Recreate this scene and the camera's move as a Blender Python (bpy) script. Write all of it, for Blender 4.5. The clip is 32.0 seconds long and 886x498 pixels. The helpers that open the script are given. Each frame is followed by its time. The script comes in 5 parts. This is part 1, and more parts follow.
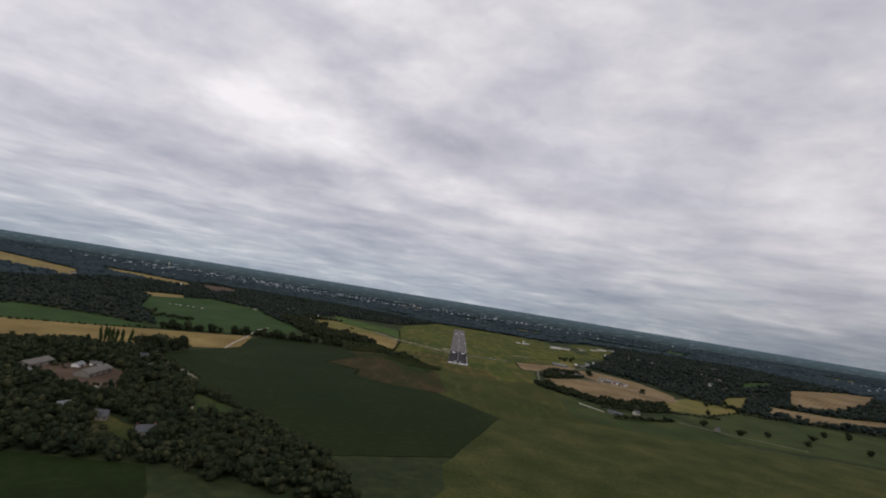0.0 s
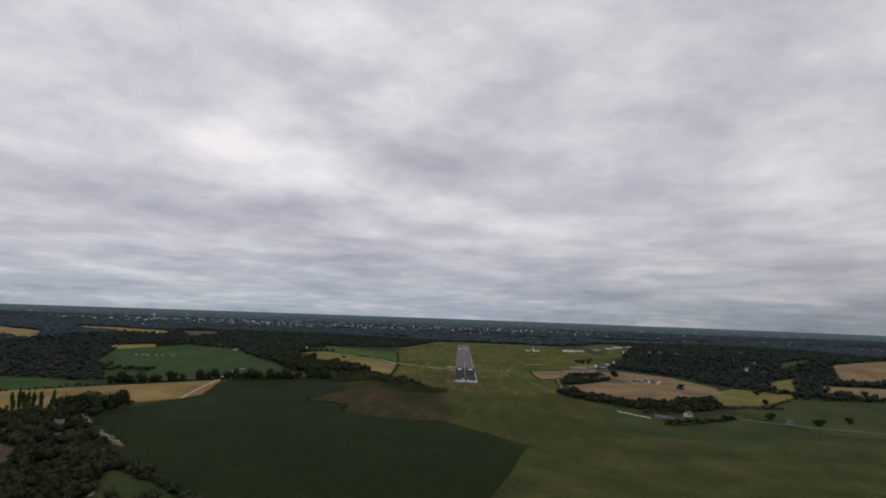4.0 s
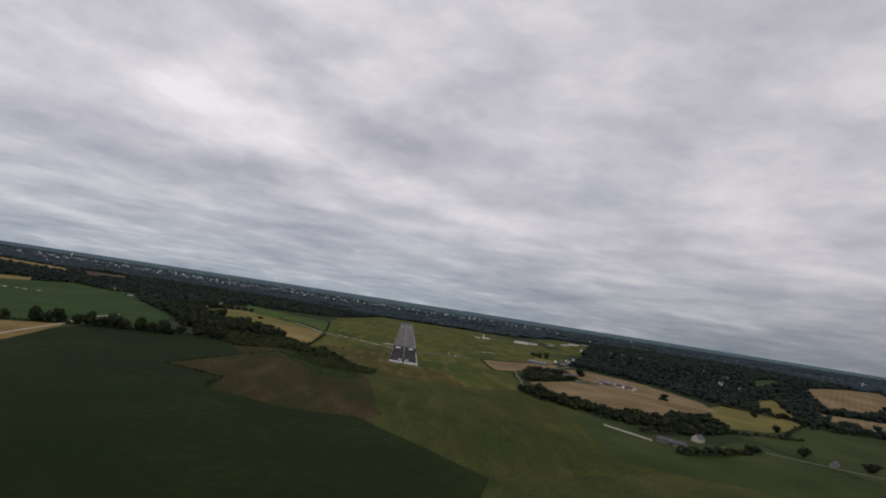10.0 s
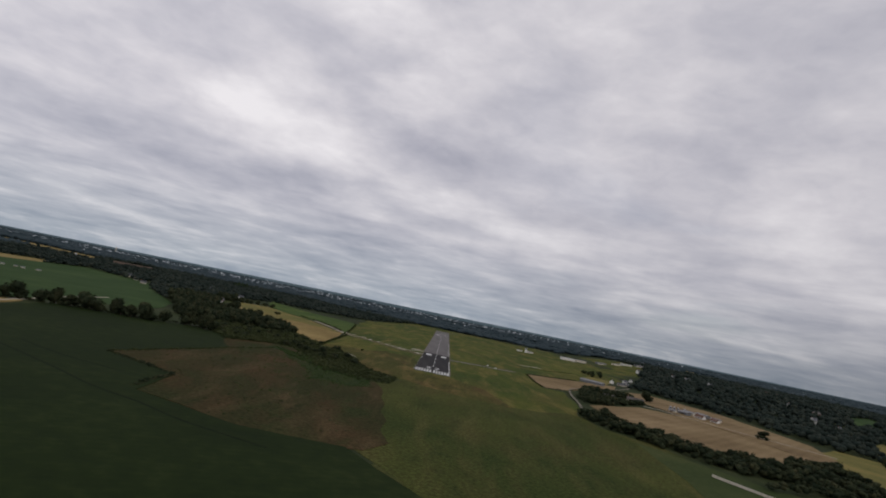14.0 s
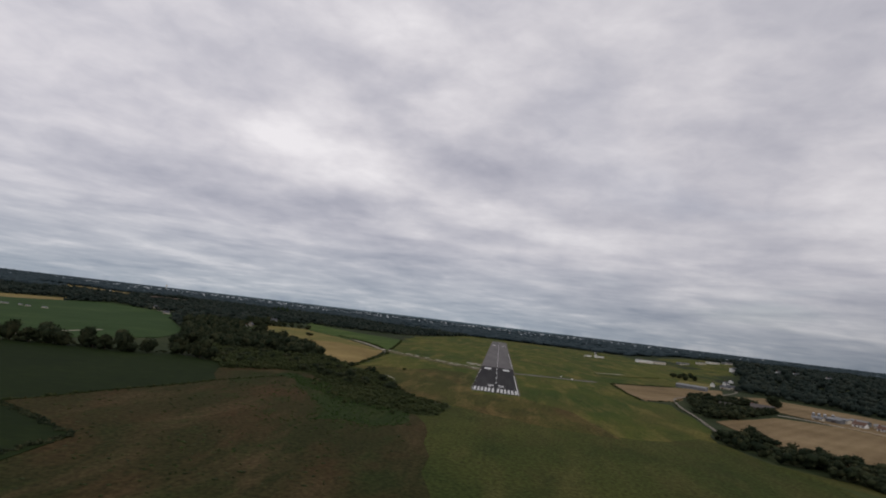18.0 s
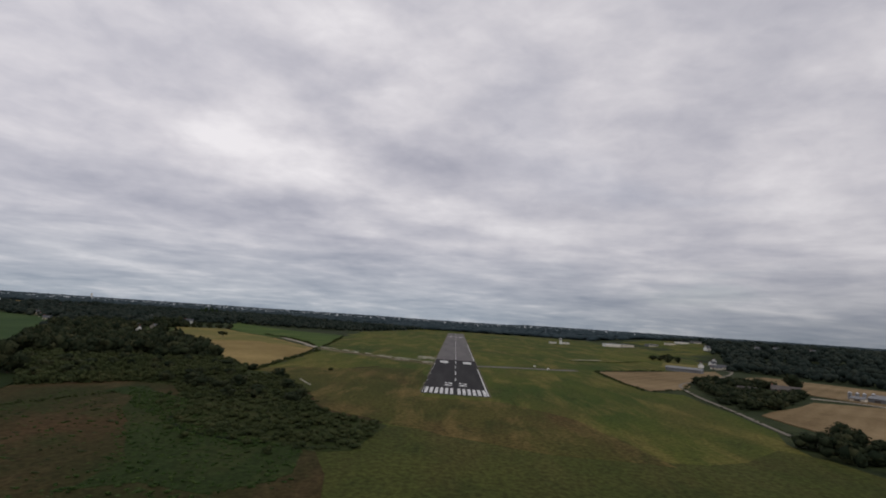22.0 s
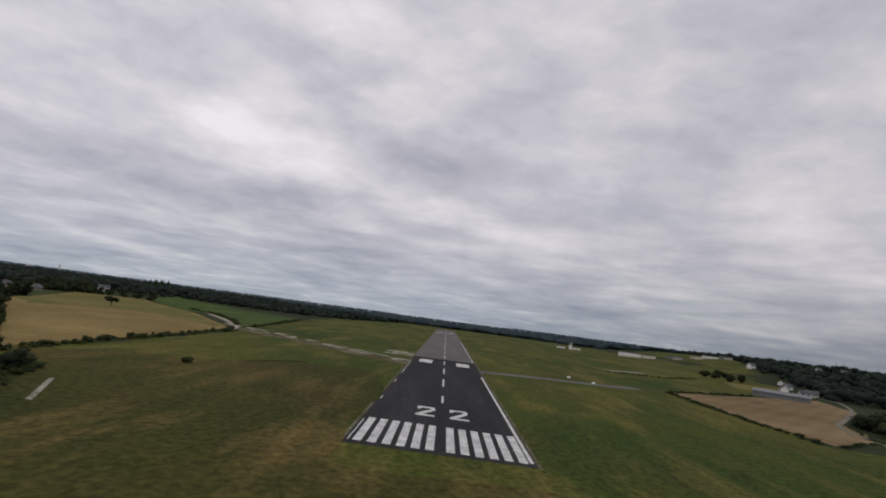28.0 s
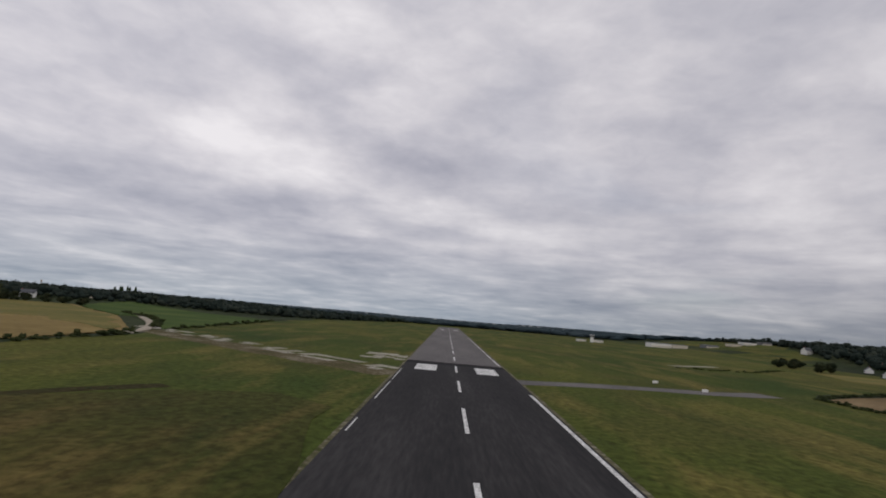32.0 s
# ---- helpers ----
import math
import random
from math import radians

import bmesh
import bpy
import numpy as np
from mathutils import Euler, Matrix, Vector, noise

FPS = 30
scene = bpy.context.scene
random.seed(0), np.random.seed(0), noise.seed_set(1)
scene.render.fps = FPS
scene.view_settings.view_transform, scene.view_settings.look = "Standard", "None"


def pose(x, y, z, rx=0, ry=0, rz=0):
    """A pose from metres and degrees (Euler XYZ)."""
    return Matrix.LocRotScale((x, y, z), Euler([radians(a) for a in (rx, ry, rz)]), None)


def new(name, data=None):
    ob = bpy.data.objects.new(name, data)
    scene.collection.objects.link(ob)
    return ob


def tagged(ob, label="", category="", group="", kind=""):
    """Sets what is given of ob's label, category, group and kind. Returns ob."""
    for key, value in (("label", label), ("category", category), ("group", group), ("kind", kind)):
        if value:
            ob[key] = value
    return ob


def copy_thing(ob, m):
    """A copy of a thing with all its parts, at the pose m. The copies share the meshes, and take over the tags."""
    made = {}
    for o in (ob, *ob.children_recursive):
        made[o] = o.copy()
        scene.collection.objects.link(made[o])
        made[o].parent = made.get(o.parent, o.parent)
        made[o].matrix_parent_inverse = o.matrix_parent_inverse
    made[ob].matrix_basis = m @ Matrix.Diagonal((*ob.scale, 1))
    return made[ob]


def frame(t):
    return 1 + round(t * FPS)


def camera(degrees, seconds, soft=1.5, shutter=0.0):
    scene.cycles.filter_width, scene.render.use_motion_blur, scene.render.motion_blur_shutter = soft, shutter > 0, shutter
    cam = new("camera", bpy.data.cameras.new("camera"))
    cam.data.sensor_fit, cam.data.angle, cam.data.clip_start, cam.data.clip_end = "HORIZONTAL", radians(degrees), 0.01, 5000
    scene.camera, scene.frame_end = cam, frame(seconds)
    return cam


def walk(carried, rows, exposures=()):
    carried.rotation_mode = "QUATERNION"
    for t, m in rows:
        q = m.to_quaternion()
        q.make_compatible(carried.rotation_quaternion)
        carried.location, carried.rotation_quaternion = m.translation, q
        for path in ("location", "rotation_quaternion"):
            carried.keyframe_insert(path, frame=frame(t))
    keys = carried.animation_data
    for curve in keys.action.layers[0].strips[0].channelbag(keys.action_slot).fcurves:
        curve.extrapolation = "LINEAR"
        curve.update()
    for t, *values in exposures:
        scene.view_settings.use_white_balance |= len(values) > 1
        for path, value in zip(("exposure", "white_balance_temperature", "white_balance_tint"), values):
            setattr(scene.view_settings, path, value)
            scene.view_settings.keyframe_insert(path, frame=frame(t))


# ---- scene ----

cam = camera(78.47, 32.0, soft=1.9)
# seconds, place, turn (degrees, Euler XYZ)
PATH = [
    (0, -14.1, -1165.6, 138.2, 94.88, -9.14, 1.95),
    (0.5, -13.5, -1146.9, 135.7, 95.15, -11.63, 1.83),
    (1, -12.8, -1128.1, 133.3, 95.06, -12.28, 2.02),
    (1.5, -12.1, -1109.4, 131.0, 95.23, -11.36, 2.54),
    (2, -11.6, -1090.7, 128.7, 95.27, -7.27, 3.16),
    (2.5, -11.2, -1072.0, 126.5, 95.40, -6.25, 3.38),
    (4.5, -12.8, -997.2, 119.5, 97.37, 3.66, -0.01),
    (5, -12.8, -978.5, 117.5, 97.52, 10.04, -1.65),
    (5.5, -12.7, -959.8, 115.5, 98.47, 1.25, -2.59),
    (6, -12.5, -941.1, 113.5, 99.28, -10.25, -0.75),
    (6.5, -12.1, -922.4, 111.3, 98.76, -16.04, 2.61),
    (7, -11.5, -903.7, 109.1, 97.22, -13.49, 5.88),
    (7.5, -10.8, -885.0, 106.8, 96.40, -9.08, 7.69),
    (8, -9.8, -866.4, 104.3, 96.32, -6.42, 6.71),
    (8.5, -8.7, -847.7, 101.6, 96.00, -9.02, 3.39),
    (9, -7.4, -829.0, 98.9, 95.51, -14.84, -0.29),
    (9.5, -6.1, -810.3, 96.1, 95.52, -15.84, -2.66),
    (10, -4.8, -791.6, 93.2, 95.74, -8.77, -3.52),
    (10.5, -3.5, -773.0, 90.4, 95.12, 0.33, -2.97),
    (11, -2.3, -754.3, 87.7, 94.85, -1.76, -0.18),
    (11.5, -1.2, -735.7, 85.0, 95.31, -5.96, 3.57),
    (12, 0.0, -717.0, 82.4, 95.46, -6.99, 6.70),
    (12.5, 1.3, -698.4, 79.9, 94.93, -8.63, 7.22),
    (13, 2.6, -679.7, 77.5, 95.37, -12.57, 6.61),
    (13.5, 3.8, -661.0, 75.3, 95.86, -11.64, 3.42),
    (14, 4.9, -642.4, 73.3, 96.42, -11.53, 0.58),
    (14.5, 5.6, -623.7, 71.4, 97.05, -9.47, -0.73),
    (16.5, 1.2, -548.7, 66.2, 97.40, -7.31, 2.91),
    (17, 0.2, -530.0, 64.5, 97.32, -7.98, 4.39),
    (17.5, -0.7, -511.2, 62.8, 97.13, -7.68, 5.47),
    (18, -1.4, -492.5, 61.0, 97.01, -6.79, 6.08),
    (18.5, -1.9, -473.7, 59.1, 97.14, -7.63, 5.48),
    (19, -2.2, -455.0, 57.1, 97.09, -7.26, 4.63),
    (19.5, -2.4, -436.2, 55.2, 97.18, -7.53, 3.81),
    (20, -2.5, -417.5, 53.3, 97.06, -6.93, 3.22),
    (20.5, -2.5, -398.8, 51.6, 97.16, -5.82, 2.62),
    (21, -2.5, -380.1, 50.0, 97.16, -4.88, 1.95),
    (21.5, -2.5, -361.5, 48.5, 97.25, -3.37, 1.54),
    (22, -2.6, -342.9, 47.0, 97.08, -3.81, 1.36),
    (22.5, -2.8, -324.3, 45.5, 96.91, -4.53, 1.76),
    (23, -3.1, -305.8, 43.9, 97.10, -6.64, 2.43),
    (23.5, -3.6, -287.4, 42.3, 96.93, -6.48, 3.20),
    (24, -4.2, -268.9, 40.7, 96.62, -4.86, 3.44),
    (24.5, -4.6, -250.6, 39.2, 96.51, -5.97, 2.86),
    (25, -4.9, -232.3, 37.7, 96.53, -7.16, 2.35),
    (25.5, -4.9, -214.0, 36.3, 96.21, -6.47, 2.07),
    (26, -4.7, -195.8, 35.0, 96.34, -4.89, 1.65),
    (26.5, -4.3, -177.7, 33.6, 96.68, -5.15, 1.18),
    (28.5, -2.1, -106.5, 27.5, 97.39, -8.42, 0.27),
    (29, -2.3, -89.1, 26.1, 97.60, -9.10, 0.17),
    (29.5, -2.5, -71.7, 24.7, 97.71, -9.55, 0.26),
    (30, -3.1, -54.3, 23.5, 97.87, -10.66, 0.54),
    (30.5, -3.8, -37.0, 22.5, 97.82, -10.75, 0.98),
    (31, -4.2, -19.8, 21.6, 96.85, -4.45, 1.37),
    (31.5, -4.7, -2.6, 20.8, 97.10, -1.68, 0.96),
    (32, -5.3, 14.7, 19.9, 97.25, -4.85, 0.43),
]

walk(cam, [(row[0], pose(*row[1:])) for row in PATH], exposures=[(0.0, 0.12), (3.0, 0.08), (8.0, 0.0), (32.0, 0.0)])

# ---- world and light: an overcast sky in streaks ----
SUN_EL, SUN_AZ = 48.0, 150.0


def build_world():
    world = bpy.data.worlds.new("overcast_sky")
    scene.world = world
    world.use_nodes = True
    nt = world.node_tree
    nt.nodes.clear()
    N, L = nt.nodes.new, nt.links.new

    def math_node(op, a, b=None, clamp=False):
        n = N("ShaderNodeMath")
        n.operation, n.use_clamp = op, clamp
        for i, v in enumerate((a, b)):
            if v is None:
                continue
            if isinstance(v, (int, float)):
                n.inputs[i].default_value = v
            else:
                L(v, n.inputs[i])
        return n.outputs[0]

    def ramp(value, stops):
        n = N("ShaderNodeValToRGB")
        while len(n.color_ramp.elements) < len(stops):
            n.color_ramp.elements.new(0.5)
        for e, (p, c) in zip(n.color_ramp.elements, stops):
            e.position, e.color = p, (*c, 1)
        L(value, n.inputs[0])
        return n.outputs[0]

    def mix(f, a, b):
        n = N("ShaderNodeMix")
        n.data_type = "RGBA"
        for i, v in ((0, f), (6, a), (7, b)):
            if isinstance(v, (int, float)):
                n.inputs[i].default_value = v
            elif isinstance(v, tuple):
                n.inputs[i].default_value = (*v, 1)
            else:
                L(v, n.inputs[i])
        return n.outputs[2]

    tc = N("ShaderNodeTexCoord")
    sep = N("ShaderNodeSeparateXYZ")
    L(tc.outputs["Generated"], sep.inputs[0])
    x, y, z = sep.outputs
    up = math_node("ADD", math_node("MAXIMUM", z, 0.0), 0.10)
    com = N("ShaderNodeCombineXYZ")
    L(math_node("DIVIDE", x, up), com.inputs[0])
    L(math_node("DIVIDE", y, up), com.inputs[1])

    def clouds(scale, rough, detail, stretch, turn, off, warp):
        mp = N("ShaderNodeMapping")
        mp.inputs["Scale"].default_value = (stretch[0], stretch[1], 1)
        mp.inputs["Rotation"].default_value = (0, 0, radians(turn))
        mp.inputs["Location"].default_value = off
        L(com.outputs[0], mp.inputs[0])
        n = N("ShaderNodeTexNoise")
        n.inputs["Scale"].default_value = scale
        n.inputs["Detail"].default_value = detail
        n.inputs["Roughness"].default_value = rough
        n.inputs["Distortion"].default_value = warp
        L(mp.outputs[0], n.inputs["Vector"])
        return n.outputs["Fac"]

    big = clouds(1.0, 0.5, 4.0, (0.9, 0.9), 28, (3.1, 1.7, 0), 0.5)
    fine = clouds(2.4, 0.55, 5.0, (0.9, 0.9), 20, (0.4, 5.2, 0), 0.3)
    both = math_node("ADD", math_node("MULTIPLY", big, 0.36), math_node("MULTIPLY", fine, 0.24))
    both = math_node("ADD", both, 0.20)
    # the larger clouds by azimuth and height in degrees, their edges frayed by noise
    fray = N("ShaderNodeTexNoise")
    fray.inputs["Scale"].default_value = 5.0
    fray.inputs["Detail"].default_value = 4.0
    fray.inputs["Roughness"].default_value = 0.55
    stretch = N("ShaderNodeMapping")
    stretch.inputs["Scale"].default_value = (1, 1, 2.2)
    L(tc.outputs["Generated"], stretch.inputs[0])
    L(stretch.outputs[0], fray.inputs["Vector"])
    fx = N("ShaderNodeSeparateColor")
    L(fray.outputs["Color"], fx.inputs[0])
    azimuth = math_node("MULTIPLY", math_node("ARCTAN2", x, y), 57.3)
    height = math_node("MULTIPLY", math_node("ARCSINE", z), 57.3)
    az = math_node("ADD", azimuth, math_node("MULTIPLY", math_node("SUBTRACT", fx.outputs[0], 0.5), 15.0))
    el = math_node("ADD", height, math_node("MULTIPLY", math_node("SUBTRACT", fx.outputs[1], 0.5), 6.0))

    def cloud(total, at, size, tilt, depth):
        u, v = math_node("SUBTRACT", az, float(at[0])), math_node("SUBTRACT", el, float(at[1]))
        c, s = math.cos(radians(tilt)), math.sin(radians(tilt))
        a = math_node("ADD", math_node("MULTIPLY", u, c / size[0]), math_node("MULTIPLY", v, s / size[0]))
        b = math_node("SUBTRACT", math_node("MULTIPLY", v, c / size[1]), math_node("MULTIPLY", u, s / size[1]))
        r = math_node("ADD", math_node("MULTIPLY", a, a), math_node("MULTIPLY", b, b))
        g = math_node("POWER", 2.718, math_node("MULTIPLY", r, -1.0))
        return math_node("ADD", total, math_node("MULTIPLY", g, depth * 1.15))

    for at, size, tilt, depth in (((-35, 9.2), (7, 1.8), -4, -0.12), ((-19, 9.6), (9, 1.8), -3, -0.11), ((-11, 5.0), (13, 1.5), 0, -0.10),
                                  ((-6.5, 16.0), (11, 2.8), -22, -0.11), ((17, 12.2), (8, 1.9), 0, -0.05), ((24, 18.5), (7, 6), 0, -0.03),
                                  ((-17, 23.5), (7, 3.4), -25, -0.08), ((-33, 20), (7, 3), 0, -0.07), ((12, 3), (9, 1.2), 0, -0.07)):
        both = cloud(both, at, size, tilt, depth)
    for at, size, tilt, depth in (((-7.5, 20.4), (4, 2.2), 0, 0.09), ((-26, 15), (13, 3), -8, 0.08), ((3, 10.4), (12, 2.2), -3, 0.08),
                                  ((30, 16.5), (4.5, 3), 0, 0.08), ((-12, 28.5), (6, 3.4), 0, 0.08), ((10, 23), (9, 5), 0, 0.06)):
        both = cloud(both, at, size, tilt, depth)
    both = math_node("ADD", both, math_node("MULTIPLY", math_node("SUBTRACT", fx.outputs[2], 0.5), 0.26))
    # small puffs and torn edges
    puff_at = N("ShaderNodeMapping")
    puff_at.inputs["Scale"].default_value = (1, 1, 1.9)
    L(tc.outputs["Generated"], puff_at.inputs[0])
    puff = N("ShaderNodeTexNoise")
    puff.inputs["Scale"].default_value = 14.0
    puff.inputs["Detail"].default_value = 6.0
    puff.inputs["Roughness"].default_value = 0.6
    puff.inputs["Distortion"].default_value = 0.4
    L(puff_at.outputs[0], puff.inputs["Vector"])
    both = math_node("ADD", both, math_node("MULTIPLY", math_node("SUBTRACT", puff.outputs["Fac"], 0.5), 0.15))
    # thin level streaks low over the horizon
    level = N("ShaderNodeCombineXYZ")
    L(math_node("MULTIPLY", azimuth, 0.075), level.inputs[0])
    L(math_node("MULTIPLY", height, 0.62), level.inputs[1])
    streak = N("ShaderNodeTexNoise")
    streak.inputs["Scale"].default_value = 1.0
    streak.inputs["Detail"].default_value = 5.0
    streak.inputs["Roughness"].default_value = 0.55
    streak.inputs["Distortion"].default_value = 0.25
    L(level.outputs[0], streak.inputs["Vector"])
    lower = ramp(math_node("MULTIPLY", height, 1 / 20), [(0.0, (1, 1, 1)), (0.25, (0.85, 0.85, 0.85)), (0.5, (0.2, 0.2, 0.2)), (0.8, (0, 0, 0))])
    streaks = math_node("SUBTRACT", streak.outputs["Fac"], 0.5)
    both = math_node("ADD", both, math_node("MULTIPLY", math_node("MULTIPLY", streaks, 0.42), lower))
    cover = ramp(both, [(0.28, (0.33, 0.335, 0.40)), (0.36, (0.407, 0.405, 0.467)), (0.46, (0.51, 0.50, 0.553)), (0.54, (0.612, 0.593, 0.634)),
                        (0.66, (0.775, 0.75, 0.776))])
    # brighter cloud to the west than to the east
    side = N("ShaderNodeVectorMath")
    side.operation = "SCALE"
    L(cover, side.inputs[0])
    L(math_node("SUBTRACT", 1.035, math_node("MULTIPLY", x, 0.11)), side.inputs["Scale"])
    cover = side.outputs[0]
    sky = N("ShaderNodeTexSky")
    sky.sky_type, sky.sun_disc = "NISHITA", False
    sky.sun_elevation, sky.sun_rotation = radians(SUN_EL), radians(SUN_AZ)
    thin = ramp(clouds(0.45, 0.5, 4.0, (1.0, 1.0), 60, (7.0, 2.0, 0), 0.2), [(0.56, (0, 0, 0)), (0.74, (0.3, 0.3, 0.3))])
    blue = N("ShaderNodeVectorMath")
    blue.operation = "SCALE"
    L(sky.outputs[0], blue.inputs[0])
    blue.inputs["Scale"].default_value = 0.11
    thin = math_node("MULTIPLY", thin, math_node("MULTIPLY", x, 2.5, True))
    sky_col = mix(thin, cover, blue.outputs[0])
    # the lowest few degrees: thick far cloud, blue-grey
    low = ramp(math_node("MULTIPLY", z, 1.0), [(0.0, (0.85, 0.85, 0.85)), (0.04, (0.6, 0.6, 0.6)), (0.13, (0.15, 0.15, 0.15)),
                                                (0.25, (0, 0, 0))])
    band = ramp(math_node("ADD", math_node("MULTIPLY", fine, 0.4), math_node("MULTIPLY", streak.outputs["Fac"], 0.6)), [(0.38, (0.24, 0.295, 0.36)), (0.52, (0.32, 0.37, 0.43)), (0.64, (0.47, 0.50, 0.545))])
    dim = N("ShaderNodeVectorMath")
    dim.operation = "SCALE"
    L(band, dim.inputs[0])
    L(math_node("SUBTRACT", 1.0, math_node("MULTIPLY", math_node("MAXIMUM", x, 0.0), 0.75)), dim.inputs["Scale"])
    sky_col = mix(low, sky_col, dim.outputs[0])
    # the land past the ground sheet: woods under painted haze and a pale town
    tw = N("ShaderNodeCombineXYZ")
    L(math_node("MULTIPLY", math_node("DIVIDE", x, y), 0.5), tw.inputs[0])
    L(math_node("MULTIPLY", z, 4.0), tw.inputs[1])
    specks = N("ShaderNodeTexNoise")
    specks.inputs["Scale"].default_value = 120
    specks.inputs["Detail"].default_value = 5
    L(tw.outputs[0], specks.inputs["Vector"])
    # haze put into the land colour: bluer and paler up to the horizon
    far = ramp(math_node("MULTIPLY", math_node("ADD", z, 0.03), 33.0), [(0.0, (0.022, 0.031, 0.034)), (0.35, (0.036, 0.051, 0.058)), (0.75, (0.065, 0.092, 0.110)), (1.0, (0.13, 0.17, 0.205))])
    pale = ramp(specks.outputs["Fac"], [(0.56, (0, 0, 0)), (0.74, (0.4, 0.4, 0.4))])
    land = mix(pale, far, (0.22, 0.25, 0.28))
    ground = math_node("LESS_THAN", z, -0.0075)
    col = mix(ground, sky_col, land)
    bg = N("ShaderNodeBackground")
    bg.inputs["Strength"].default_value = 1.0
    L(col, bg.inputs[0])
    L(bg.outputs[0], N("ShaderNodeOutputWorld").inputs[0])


build_world()
sun_data = bpy.data.lights.new("sun", "SUN")
sun_data.energy, sun_data.angle, sun_data.color = 0.6, radians(25), (1.0, 0.96, 0.9)
sun = new("sun", sun_data)
sun.matrix_world = pose(0, 0, 300, 90 - SUN_EL, 0, 180 - SUN_AZ)


# ---- materials ----
def material(name, stops, big=0.02, small=0.6, mixing=0.5, rough=0.9, bump=0.0, stretch=(1, 1, 1), turn=0.0, island=0.0, rows=None,
             metal=0.0):
    """Two scales of noise over world places drive a ramp of base colours; island: share of a random tone for each piece."""
    m = bpy.data.materials.new(name)
    m.use_nodes = True
    nt = m.node_tree
    N, L = nt.nodes.new, nt.links.new
    bsdf = nt.nodes["Principled BSDF"]
    bsdf.inputs["Roughness"].default_value = rough
    bsdf.inputs["Metallic"].default_value = metal
    bsdf.inputs["Specular IOR Level"].default_value = 0.04 if rough >= 0.9 else 0.25
    geo = N("ShaderNodeNewGeometry")
    mp = N("ShaderNodeMapping")
    mp.inputs["Scale"].default_value = stretch
    mp.inputs["Rotation"].default_value = (0, 0, radians(turn))
    L(geo.outputs["Position"], mp.inputs[0])

    def noise_tex(scale, detail):
        n = N("ShaderNodeTexNoise")
        n.inputs["Scale"].default_value = scale
        n.inputs["Detail"].default_value = detail
        n.inputs["Roughness"].default_value = 0.6
        L(mp.outputs[0], n.inputs["Vector"])
        return n.outputs["Fac"]

    def arith(op, a, b):
        n = N("ShaderNodeMath")
        n.operation = op
        for i, v in enumerate((a, b)):
            if isinstance(v, (int, float)):
                n.inputs[i].default_value = v
            else:
                L(v, n.inputs[i])
        return n.outputs[0]

    a, b = noise_tex(big, 5), noise_tex(small, 4)
    v = arith("ADD", arith("MULTIPLY", a, 1 - mixing), arith("MULTIPLY", b, mixing))
    if island:
        r = arith("MULTIPLY", arith("SUBTRACT", geo.outputs["Random Per Island"], 0.5), island)
        v = arith("ADD", v, r)
    if rows:
        w = N("ShaderNodeTexWave")
        w.inputs["Scale"].default_value = 0.314 / rows[0]
        w.inputs["Distortion"].default_value = 0.6
        w.inputs["Detail Scale"].default_value = 0.5
        mr = N("ShaderNodeMapping")
        mr.inputs["Rotation"].default_value = (0, 0, radians(rows[1]))
        L(geo.outputs["Position"], mr.inputs[0])
        L(mr.outputs[0], w.inputs["Vector"])
        v = arith("ADD", v, arith("MULTIPLY", arith("SUBTRACT", w.outputs["Fac"], 0.5), rows[2]))
    rp = N("ShaderNodeValToRGB")
    while len(rp.color_ramp.elements) < len(stops):
        rp.color_ramp.elements.new(0.5)
    for e, (p, c) in zip(rp.color_ramp.elements, stops):
        e.position, e.color = p, (*c, 1)
    L(v, rp.inputs[0])
    L(rp.outputs[0], bsdf.inputs["Base Color"])
    if bump:
        bp = N("ShaderNodeBump")
        bp.inputs["Strength"].default_value = 0.8
        bp.inputs["Distance"].default_value = bump
        L(b, bp.inputs["Height"])
        L(bp.outputs[0], bsdf.inputs["Normal"])
    return m


